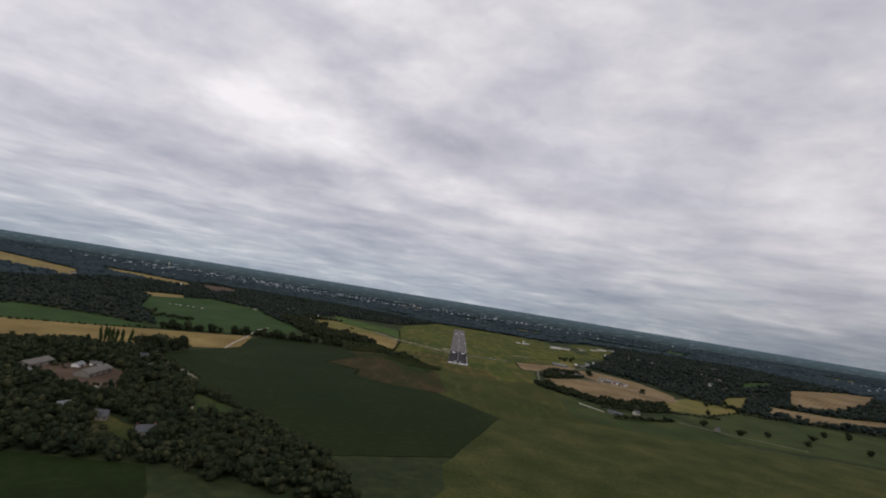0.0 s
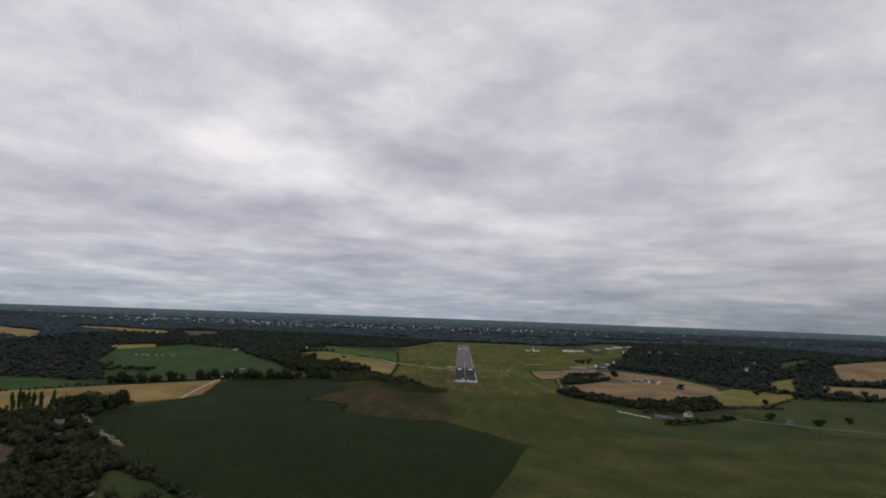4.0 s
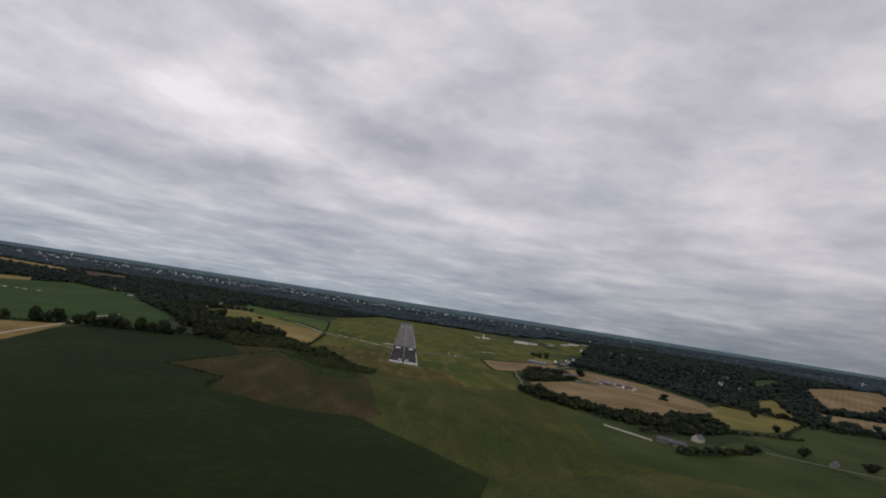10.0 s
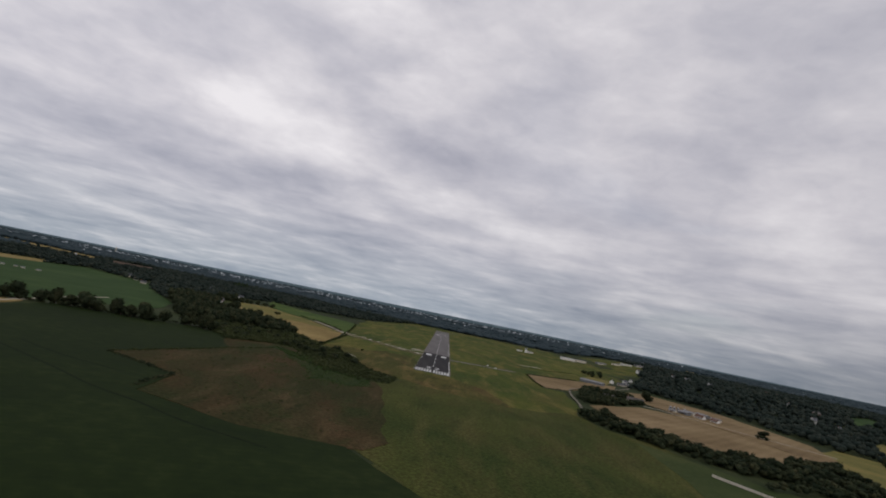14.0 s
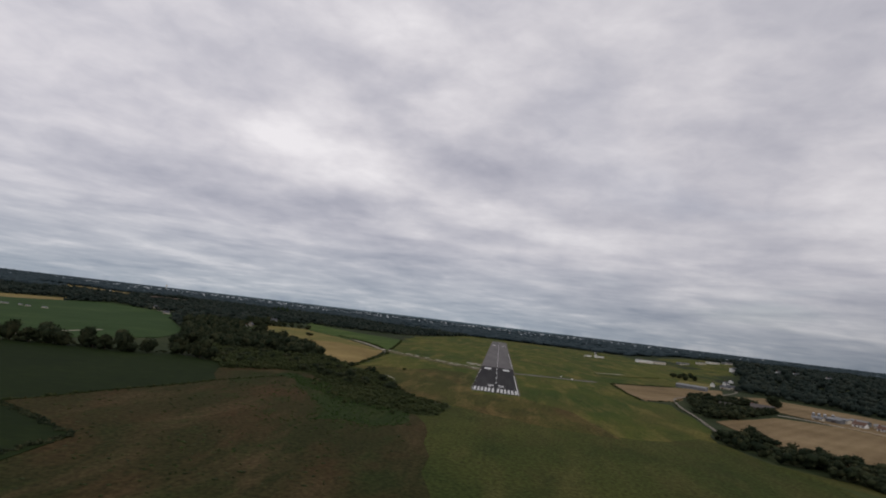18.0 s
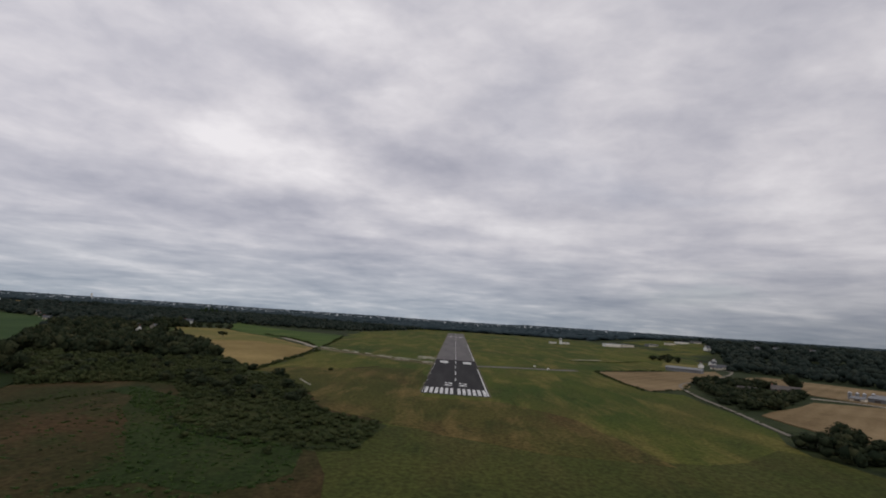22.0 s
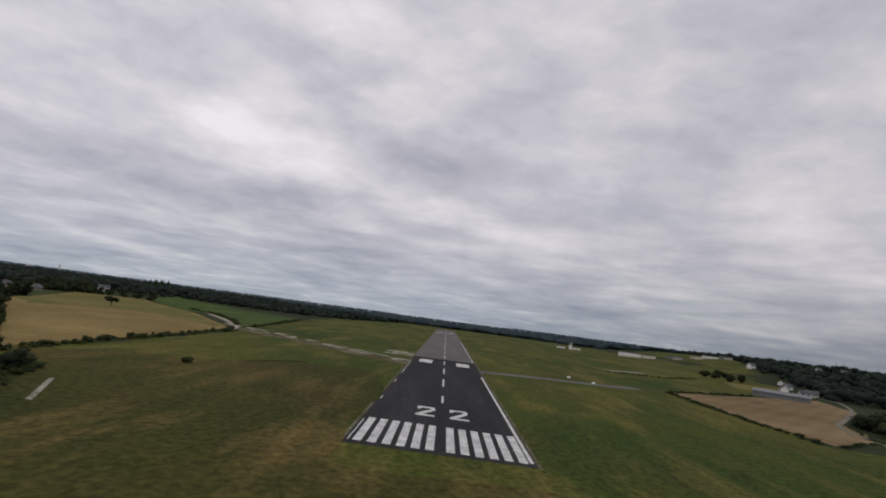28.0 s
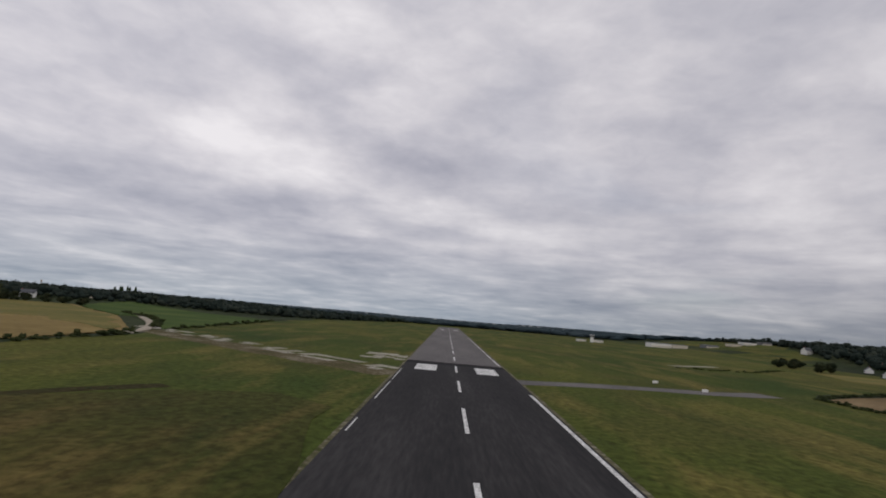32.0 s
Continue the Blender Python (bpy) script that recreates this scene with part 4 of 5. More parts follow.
woods("ferns", [(-168, -60), (-126, -84), (-98, -121), (-76, -144), (-58, -156), (-70, -160), (-98, -148), (-118, -126), (-140, -106), (-154, -84)], 1.5, [1.0, 2.8], [0.6, 1.5], M["fern"], "bright green ferns on the heath", LOW, 35, keep=0.85, category="ferns")
woods("ferns", [(-145, -112), (-114, -128), (-92, -150), (-50, -160), (-44, -190), (-64, -212), (-100, -214), (-98, -186), (-116, -152)], 2.0, [1.0, 2.8], [0.5, 1.3], M["fern"], "green ferns among brown bracken", LOW, 36, keep=0.6, category="ferns")
woods("ferns", [(-186, -80), (-165, -60), (-140, -110), (-112, -155), (-90, -190), (-60, -210), (-70, -235), (-110, -236), (-150, -200), (-180, -140)], 2.6, [1.0, 3.0], [0.3, 0.9], M["fern"], "sparse ferns spreading into bracken", LOW, 40, keep=0.4, category="ferns")
woods("ferns", [(-44, -176), (-26, -186), (-18, -240), (-8, -300), (2, -360), (-24, -366), (-36, -290), (-42, -220)], 2.4, [1.0, 3.4], [0.2, 0.6], M["fern"], "low green growth at the heath's edge", LOW, 39, keep=0.7, category="ferns")
woods("ferns", [(-140, -300), (-118, -262), (-100, -232), (-76, -222), (-56, -250), (-64, -290), (-96, -320), (-124, -330)], 3.0, [1.0, 2.8], [0.3, 0.8], M["fern"], "green ferns among brown bracken", LOW, 37, keep=0.4, category="ferns")
woods("scrub", [(-164, -54), (-150, -64), (-126, -86), (-100, -122), (-78, -146), (-50, -158), (-40, -176), (-70, -168), (-104, -150), (-130, -104)], 5.2, [1.6, 4.6], [1.0, 3.0], M["leaf_scrub"], "scattered dark bushes on the heath", SCRUB, 38, keep=0.3, category="scrub")
woods("near_woods", [(-342.2, 65.9), (-402.6, 183), (-459.3, 237.9), (-512.4, 384.3), (-475.8, 585.6), (-411.8, 512.4), (-320.2, 291), (-224.2, 157.4), (-183, 100.7), (-219.6, 82.4), (-320.2, 59.5)], 8.0, [8, 17], [7, 18], M["leaf"],
      "dense dark broadleaf wood beside the wheat", NEAR, 12, margin=9)
woods("near_woods", [(-549, -512.4), (-494.1, -457.5), (-430.1, -430.1), (-388, -402.6), (-301.9, -549), (-225.1, -631.4), (-100.7, -745.7), (-54.9, -823.5), (-192.2, -809.8), (-384.3, -851), (-585.6, -695.4)], 8.6, [6, 15], [5, 16],
      M["leaf"], "dark broadleaf wood round a farmyard", NEAR, 13, margin=2)
woods("left_woods", [(-1281, -439.2), (-823.5, -411.8), (-777.8, -183), (-549, -183), (-384.3, 91.5), (-512.4, 384.3), (-439.2, 786.9), (-219.6, 915), (-100.7, 1464), (-1281, 1555.5)], 12.5, [10, 19], [7, 15], M["wood_mid_hazed"],
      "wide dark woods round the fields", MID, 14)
woods("outer_woods", [(-2379, -457.5), (-1281, -439.2), (-1281, 1555.5), (-2379, 1647)], 24, [22, 36], [9, 17], M["wood_far_hazed"], "dark woods farther off", FAR, 21)
woods("right_woods", [(366, 402.6), (475.8, 237.9), (512.4, 54.9), (585.6, -54.9), (823.5, -45.8), (1372.5, 36.6), (1372.5, 1610.4), (658.8, 1427.4), (640.5, 1079.7), (512.4, 777.8), (475.8, 640.5), (416.3, 512.4)], 12.5, [10, 19], [8, 17], M["wood_mid_hazed"],
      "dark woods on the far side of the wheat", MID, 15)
woods("outer_woods", [(1372.5, 36.6), (2379, 183), (2379, 1830), (1372.5, 1610.4)], 24, [22, 36], [9, 17], M["wood_far_hazed"], "dark woods farther off", FAR, 22)
woods("lane_wood", [(189.4, 82.4), (180.3, 18.3), (210.5, 27.5), (292.8, 128.1), (324.8, 215), (274.5, 215), (224.2, 178.4)], 7.0, [7, 12], [5, 10], M["leaf"], "clump of dark trees beside the lane", NEAR, 16, keep=0.8, margin=4)
woods("hedge_wood", [(137.2, -91.5), (183, -68.6), (196.7, -111.6), (254.4, -173.8), (301.9, -157.4), (391.6, -95.2), (437.4, -50.3), (425.5, -77.8), (357.8, -205.9), (301.9, -233.3), (237.9, -228.8), (173.8, -164.7)], 8.5, [8, 13], [6, 11],
      M["leaf"], "thick belt of dark hedge trees", NEAR, 17, keep=0.8)


# ---- far land: fields, woods, a pale town ----
def far_land():
    rng = np.random.default_rng(5)
    for k in range(34):
        x, y = rng.uniform(-3477, 3477), rng.uniform(1601.2, 3934.5)
        a, l, w = rng.uniform(-0.5, 0.5), rng.uniform(109.8, 384.3), rng.uniform(54.9, 155.6)
        c, s = math.cos(a), math.sin(a)
        poly = [(x + c * u * l - s * v * w, y + s * u * l + c * v * w) for u, v in ((-0.9, -0.9), (0.9, -0.7), (0.8, 0.9), (-0.8, 0.8))]
        mat, tint = [(M["stubble"], "tan"), (M["crop_green"], "green"), (M["pasture"], "pale green"), (M["pasture"], "pale green")][k % 4]
        field("far_field", poly, mat, "small far %s field among woods" % tint, "field", 0.3, wobble=5, step=80)


far_land()
woods("far_woods", [(-5032.5, 1647), (-2379, 1647), (-100.7, 1464), (640.5, 1445.7), (2379, 1830), (5032.5, 1830), (5032.5, 4575), (-5032.5, 4575)], 37, [36, 60], [10, 15], M["wood_far_hazed"],
      "far woods to the horizon, blue-green with painted haze", FAR, 18, keep=0.94)
woods("far_woods", [(-5032.5, -1372.5), (-2379, -1372.5), (-2379, 1647), (-5032.5, 1647)], 42, [44, 66], [10, 15], M["wood_far_hazed"], "far woods to the horizon, blue-green with painted haze", FAR, 19)
woods("far_woods", [(2379, -915), (5032.5, -915), (5032.5, 1830), (2379, 1830)], 42, [44, 66], [10, 15], M["wood_far_hazed"], "far woods to the horizon, blue-green with painted haze", FAR, 20)


def town(name, label, spots, n, seed, mat):
    """Many small far buildings with pitched roofs, in clusters."""
    rng = np.random.default_rng(seed)
    v0 = np.array([[-.5, -.5, 0], [.5, -.5, 0], [.5, .5, 0], [-.5, .5, 0], [-.5, -.5, .65], [.5, -.5, .65], [.5, .5, .65], [-.5, .5, .65], [-.5, 0, 1], [.5, 0, 1]])
    f0 = np.array([[0, 1, 5], [0, 5, 4], [2, 3, 7], [2, 7, 6], [4, 5, 9], [4, 9, 8], [6, 7, 8], [6, 8, 9], [1, 2, 6], [1, 6, 5], [5, 6, 9], [3, 0, 4], [3, 4, 7], [7, 4, 8]])
    vs, fs = [], []
    for k in range(n):
        cx, cy, rx, ry, size = spots[rng.integers(len(spots))]
        x, y = cx + rng.normal(0, rx), cy + rng.normal(0, ry)
        if any(bool(inside(c, np.float64(x), np.float64(y))) for c in CLEAR):
            continue
        a = rng.uniform(-0.5, 0.5)
        l, w, h = rng.uniform(0.25, 1.0) * size, rng.uniform(0.3, 0.55) * size, rng.uniform(8, 15.5)
        p = v0 * (l, w, h)
        q = np.stack([p[:, 0] * math.cos(a) - p[:, 1] * math.sin(a) + x, p[:, 0] * math.sin(a) + p[:, 1] * math.cos(a) + y, p[:, 2] + rise(x, y)], 1)
        fs.append(f0 + len(vs) * len(v0))
        vs.append(q)
    tagged(new(name, mass_mesh(name, np.concatenate(vs), np.concatenate(fs), mat)), label, "town", kind="stuff")


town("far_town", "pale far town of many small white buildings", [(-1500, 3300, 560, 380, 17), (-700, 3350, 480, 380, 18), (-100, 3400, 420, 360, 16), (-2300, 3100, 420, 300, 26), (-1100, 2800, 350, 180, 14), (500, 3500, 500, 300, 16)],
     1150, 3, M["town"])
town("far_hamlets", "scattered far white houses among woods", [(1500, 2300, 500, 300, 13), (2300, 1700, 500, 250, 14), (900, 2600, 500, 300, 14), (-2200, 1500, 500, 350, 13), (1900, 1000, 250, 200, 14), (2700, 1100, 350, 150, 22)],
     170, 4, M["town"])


# ---- single trees ----
def crown_mesh(name, seed, lumps, sprays, mat, tall=1.0):
    v, f = crown_template(seed, lumps, 1, sprays, tall)
    return mass_mesh(name, v, f, mat)


def trunk_mesh(name, seed, height, radius, limbs):
    """A tapered trunk with a few limbs."""
    rng = np.random.default_rng(seed)
    verts, faces = [], []

    def tube(a, b, r0, r1, sides=6):
        d = (b - a).normalized()
        u = d.orthogonal().normalized()
        w = d.cross(u)
        k = len(verts)
        for p, r in ((a, r0), (b, r1)):
            for i in range(sides):
                t = 2 * math.pi * i / sides
                verts.append(p + (u * math.cos(t) + w * math.sin(t)) * r)
        for i in range(sides):
            j = (i + 1) % sides
            faces.append((k + i, k + j, k + sides + j, k + sides + i))
    top = Vector((rng.normal(0, 0), rng.normal(0, 0), height))
    tube(Vector((0, 0, -0.02)), top * 0.5, radius * 1.3, radius)
    tube(top * 0.5, top, radius, radius * 0.45)
    for i in range(limbs):
        a = i * 6.28 / limbs + rng.uniform(-0.4, 0.4)
        p = top * rng.uniform(0.5, 0.8)
        tube(p, p + Vector((math.cos(a) * 0.24, math.sin(a) * 0.24, 0.2)), radius * 0.55, radius * 0.2, 5)
    return mesh_of(name, verts, faces, [M["bark"]])


def tree_kind(name, label, category, seed, lumps, sprays, mat, trunk, radius, limbs, tall=1.0, lift=0.0):
    t = thing(name, label, category, pose(0, -4000, 0))
    part("trunk", trunk_mesh("trunk", seed, trunk, radius, limbs), t)
    part("crown", crown_mesh("crown", seed, lumps, sprays, mat, tall), t, Matrix.Translation((0, 0, lift)) @ Matrix.Diagonal((1, 1, 1 - lift, 1)))
    return t


def plant(proto, at, height, width, label="", group="", turn=None):
    rng = random.Random(int(at[0] * 7 + at[1] * 13))
    m = pose(at[0], at[1], rise(*at) - 0.05, 0, 0, rng.uniform(0, 360) if turn is None else turn) @ Matrix.Diagonal((width, width, height, 1))
    t = copy_thing(proto, m)
    return tagged(t, label, "", group)


def remove(proto):
    for o in (*proto.children_recursive, proto):
        bpy.data.objects.remove(o)


OAK = [tree_kind("tree", "broad dark green field tree", "tree", 101 + i, 9, 520, M["leaf"], 0.5, 0.022, 5) for i in range(4)]
POPLAR = tree_kind("poplar", "tall slim dark poplar in a row", "tree", 120, 7, 420, M["leaf_poplar"], 0.55, 0.02, 4)
SPREAD = tree_kind("tree", "lone spreading tree with a bare trunk", "tree", 108, 9, 520, M["leaf"], 0.75, 0.03, 6, lift=0.36)
SHRUB = tree_kind("bush", "low dark green bush", "bush", 130, 4, 200, M["leaf_scrub"], 0.35, 0.03, 3)

for at in ((-497.8, -425.5), (-493.2, -420.9), (-487.7, -422.7), (-482.2, -422.7), (-476.7, -421.8), (-470.3, -419.1), (-463, -410.8)):
    plant(POPLAR, at, 22 + (at[0] % 3), 5.0, group="row of poplars")
for at in ((-704.6, 1148.3), (-697.2, 1154.7), (-692.7, 1155.6), (-686.2, 1162), (-678, 1158.4), (-670.7, 1166.6)):
    plant(POPLAR, at, 20 + at[0] % 5, 5.5, "dark pine standing above the woods", "tall dark pines")
hedge_row = [(-535.3, -199.5), (-524.3, -192.2), (-512.4, -187.6), (-501.4, -179.3), (-485, -169.3), (-468.5, -155.6), (-455.7, -144.6), (-439.2, -119), (-426.4, -112.5), (-420, -105.2), (-377.9, -84.2), (-367.8, -78.7), (-353.2, -78.7), (-339.5, -69.5), (-322.1, -69.5), (-309.3, -67.7),
             (-294.6, -54.9), (-279.1, -36.6), (-267.2, -27.5), (-254.4, -41.2), (-402.6, -95.2), (-391.6, -87.8), (-329.4, -64), (-315.7, -60.4)]
for i, at in enumerate(hedge_row):
    plant(OAK[i % 4], at, 13 + (i * 5) % 10, 10 + (i * 7) % 8, group="hedgerow trees")
    if i % 2:
        plant(OAK[(i + 1) % 4], (at[0] + 5 + i % 3, at[1] + 3 - i % 5), 9 + (i * 3) % 9, 8 + (i * 5) % 6, group="hedgerow trees")
for i, at in enumerate(((-441, -422.7), (-433.7, -418.2), (-424.6, -416.3), (-415.4, -409), (-408.1, -398.9), (-403.5, -388), (-403.5, -375.2), (-422.7, -406.3))):
    plant(OAK[i % 4], at, 19 + i % 4, 18, "large round dark tree beside the wheat", "trees at the field corner")
plant(SPREAD, (-304, 366), 9, 11, "lone spreading tree in the wheat field")
plant(OAK[1], (-378, 352), 15, 18, "large round dark tree beside a house")
plant(OAK[2], (392.5, 14.6), 11, 14, "lone round dark tree at the wheat's edge")
plant(OAK[0], (462.1, -137.2), 9, 9, "lone tree in a yellow pasture")
plant(OAK[1], (322.1, 196.7), 15, 17, "large dark tree by the lane")
for i, at in enumerate(((315.7, 549), (325.7, 539.9), (336.7, 560), (358.7, 585.6), (322.1, 498.7), (340.4, 512.4), (377, 640.5))):
    plant(OAK[i % 4], at, 8 + i % 3, 10, "round dark tree on the airfield's edge", "airfield trees")
for i, at in enumerate(((512.4, -18.3), (539.9, 18.3), (585.6, 54.9), (640.5, 54.9), (558.1, -54.9), (494.1, -274.5), (539.9, -301.9), (585.6, -237.9), (640.5, -183), (695.4, -164.7), (732, -109.8), (439.2, -301.9), (393.4, -274.5), (631.4, -301.9))):
    plant(OAK[i % 4], at, 8 + i % 5, 10 + i % 4, group="pasture trees")
for i, at in enumerate(((-438, 536), (-424, 552), (-412, 564), (-446, 520), (-400, 572), (-384, 580), (-430, 545))):
    plant(OAK[i % 4], at, 8 + i % 4, 10 + i % 3, "round dark tree along the wheat's top edge", "trees above the wheat")
plant(SHRUB, (-96.1, 81.4), 3.2, 5, "lone dark bush in the airfield grass")


def hedge(name, line, spacing, size, height, label, seed, mat="leaf_scrub"):
    """A hedge of bushes along a line."""
    rng = np.random.default_rng(seed)
    pts = []
    for a, b in zip(line[:-1], line[1:]):
        n = max(1, int(math.dist(a, b) / spacing))
        for k in range(n):
            f = (k + rng.uniform(0, 0.7)) / n
            pts.append((a[0] + (b[0] - a[0]) * f + rng.normal(0, 0.7), a[1] + (b[1] - a[1]) * f + rng.normal(0, 0.7)))
    pl = np.array(pts)
    v, f = scatter(BUSH, pl, rng.uniform(*size, len(pl)), rng.uniform(*height, len(pl)), seed)
    tagged(new(name, mass_mesh(name, v, f, M[mat])), label, "hedge", kind="stuff")


hedge("hedge", [(-144.6, 47.6), (-147.3, 100.7), (-149.1, 151), (-151, 205.9), (-153.7, 265.4), (-161, 291)], 3.8, [2.0, 7.0], [0.8, 3.8], "uneven dark hedge between wheat and airfield", 201)
hedge("hedge", [(-173.8, 329.4), (-203.1, 393.4), (-239.7, 446.5), (-301.9, 512.4)], 5, [3, 6], [2, 4], "hedge along the green field", 202)
hedge("hedge", [(-162.9, 329.4), (-172, 411.8), (-187.6, 549), (-203.1, 640.5)], 7, [3, 6], [1.5, 4], "gappy hedge at the airfield's edge", 203)
hedge("hedge", [(146.4, 91.5), (143.7, 137.2), (146.4, 242.5), (196.7, 279.1), (245.2, 315.7)], 3, [2.5, 4], [1, 2.2], "low dark hedge round the stubble", 204)
hedge("hedge", [(151.9, 89.7), (187.6, 117.1), (217.8, 177.5)], 3.5, [2, 3.5], [0.8, 1.8], "low dark hedge round the stubble", 205)
hedge("hedge", [(-411.8, -442.9), (-367.8, -501.4), (-309.3, -569.1), (-203.1, -645.1), (-137.2, -704.6), (-98.8, -733.8)], 5, [6, 10], [4, 8], "thick dark hedge along the crop field", 206, "leaf")
hedge("hedge", [(-402.6, -430.1), (-367.8, -470.3), (-323.9, -512.4), (-285.5, -550.8)], 9, [2, 5], [0.8, 2.6], "gappy bushes beside a farm track", 221, "leaf")
hedge("hedge", [(-681.7, -56.7), (-675.3, 20.1)], 7, [9, 15], [7, 12], "group of dark trees in the green field", 222, "leaf")
hedge("hedge", [(-828.1, -91.5), (-796.1, -13.7)], 8, [9, 16], [7, 12], "group of dark trees in the green field", 223, "leaf")
hedge("hedge", [(-265.4, -672.5), (-203.1, -728.3), (-137.2, -759.5), (-73.2, -786.9)], 5, [6, 11], [4, 9], "thick dark hedge beside a wood", 207, "leaf")
hedge("hedge", [(-219, -264), (-205, -211), (-191, -160), (-187, -137), (-164, -76)], 2.6, [1.6, 4], [0.8, 2.0], "low dark hedge between crop and heath", 208)
hedge("hedge", [(-217, -268), (-180, -285), (-156, -297), (-156, -326), (-154, -345)], 1.5, [2, 4.2], [1, 2.4], "low dark hedge round the heath", 209, "leaf")
hedge("hedge", [(155.6, -102.5), (169.3, -54.9), (171.1, 0), (177.5, 73.2), (190.3, 128.1)], 5, [1.5, 3], [0.5, 1.3], "low dark hedge beside the lane", 210)
hedge("hedge", [(798.8, 183), (964.4, 274.5), (1249, 530.7)], 9, [9, 16], [5, 10], "belt of dark trees between tan fields", 219, "leaf")
hedge("hedge", [(631.4, -45.8), (710, -43.9), (892.1, 36.6), (1098, 205.9)], 8, [8, 14], [5, 9], "dark tree belt beside a tan field", 220, "leaf")
hedge("hedge", [(236, -338), (250, -336), (268, -328), (288, -319), (323, -296), (346, -279)], 6, [7, 13], [5, 9], "dark trees round a barn by the pasture", 227, "leaf")
hedge("hedge", [(234, -268), (252, -262), (272, -254), (322, -226), (350, -205)], 6, [7, 12], [5, 9], "dark trees behind the white wall", 228, "leaf")
hedge("hedge", [(350, -204), (404, -188), (452, -178), (470, -186)], 7, [4, 10], [2, 6], "dark hedge below the yellow pasture", 229, "leaf")
hedge("hedge", [(552, 4), (574, 12), (592, 16), (604, -30)], 6, [9, 15], [6, 10], "clump of dark trees by the pasture", 230, "leaf")
hedge("hedge", [(439.2, -183), (494.1, -119), (551.7, -60.4), (658.8, -56.7)], 10, [4, 9], [2.5, 6], "dark field hedge", 211, "leaf")
hedge("hedge", [(-759.5, -416.3), (-667, -355), (-585.6, -285.5), (-539.9, -205)], 9, [4, 8], [2.5, 6], "gappy field hedge", 212, "leaf")
hedge("hedge", [(-878.4, -119), (-732, -91.5), (-640.5, -36.6), (-567.3, -27.5)], 8, [10, 18], [6, 11], "belt of dark trees across the green field", 213, "leaf")
hedge("hedge", [(-539.9, -201.3), (-419.1, -102.5), (-366, -78.7), (-274.5, -32.9)], 5, [3, 8], [1.5, 5], "uneven undergrowth along the hedgerow", 215, "leaf")
hedge("weeds", [(-123.5, 36.6), (-95.2, 83.3), (-80.5, 117.1), (-65.9, 137.2)], 2.6, [0.8, 2.4], [0.2, 0.5], "brown-green weeds along the ditch", 216)
hedge("hedge", [(-107, -132), (-95, -142), (-82, -148), (-64, -153)], 2.2, [1.5, 3.2], [0.5, 1.4], "dark bramble line along a heath ditch", 217)
hedge("hedge", [(-117, -88), (-113.5, -101), (-112, -112), (-111, -123), (-106, -132)], 2.2, [1.5, 3.6], [0.5, 1.5], "dark bramble line along a heath ditch", 218)
hedge("hedge", [(151, 384.3), (210.5, 402.6), (274.5, 475.8)], 5, [2.5, 5], [0.8, 2], "low dark hedge across the airfield", 214)


hedge("hedge", [(-452, -598), (-428, -594), (-410, -600)], 5, [4, 8], [2.5, 6], "dark bushes between the farm barns", 224, "leaf")
hedge("hedge", [(-372, -650), (-350, -652), (-336, -632)], 6, [3, 7], [1.5, 5], "dark bushes in the farmyard", 225, "leaf")
hedge("hedge", [(-358, -580), (-346, -602), (-330, -622)], 5, [5, 9], [4, 9], "dark trees along the farmyard", 226, "leaf")


def rubble(line, n, seed, label, z=0.75):
    """Broken stones heaped along a line of places."""
    rng = np.random.default_rng(seed)
    stones = [blob(1, 400 + k, 0.5) for k in range(5)]
    pieces = []
    for k in range(n):
        i = rng.integers(len(line) - 1)
        f = rng.uniform()
        x = line[i][0] + (line[i + 1][0] - line[i][0]) * f + rng.normal(0, 1.8)
        y = line[i][1] + (line[i + 1][1] - line[i][1]) * f + rng.normal(0, 1.8)
        v, t = stones[k % 5]
        size = rng.uniform(0.3, 1.2)
        pieces.append((v * np.array([size, size * 0.8, size * 0.55]) + np.array([x, y, z]), t))
    v, t = join(pieces)
    tagged(new("rubble", mass_mesh("rubble", v, t, M["concrete"])), label, "rubble", kind="stuff")


rubble([(-352, -640), (-340, -656), (-326, -660)], 90, 402, "brown heaps of stone and earth in the farmyard", 0.2)
rubble([(-416.3, -428.2), (-378.8, -471.2), (-334, -513.3), (-301.9, -543.5)], 220, 401, "pale broken stone heaped along a farm track")


# ---- buildings ----
def gable_wall(l, w, h, rh):
    x, y = l / 2, w / 2
    v = [(-x, -y, -0.4), (x, -y, -0.4), (x, y, -0.4), (-x, y, -0.4), (-x, -y, h), (x, -y, h), (x, y, h), (-x, y, h), (-x, 0, h + rh), (x, 0, h + rh)]
    f = [(0, 1, 5, 4), (2, 3, 7, 6), (1, 2, 6, 9, 5), (3, 0, 4, 8, 7), (4, 5, 9, 8), (6, 7, 8, 9), (3, 2, 1, 0)]
    return v, f


def gable_roof(l, w, h, rh, over=0.45, thick=0.22):
    """Two sloping slabs with eaves."""
    x, y = l / 2 + over, w / 2 + over
    drop = rh * over / (w / 2)
    v, f = [], []
    for s in (-1, 1):
        k = len(v)
        for dz in (0.04, 0.04 + thick):
            v += [(-x, s * y, h - drop + dz), (x, s * y, h - drop + dz), (x, 0, h + rh + dz), (-x, 0, h + rh + dz)]
        q = [(0, 1, 2, 3), (7, 6, 5, 4), (0, 4, 5, 1), (1, 5, 6, 2), (2, 6, 7, 3), (3, 7, 4, 0)]
        f += [tuple(k + i for i in c) for c in q]
    return v, f


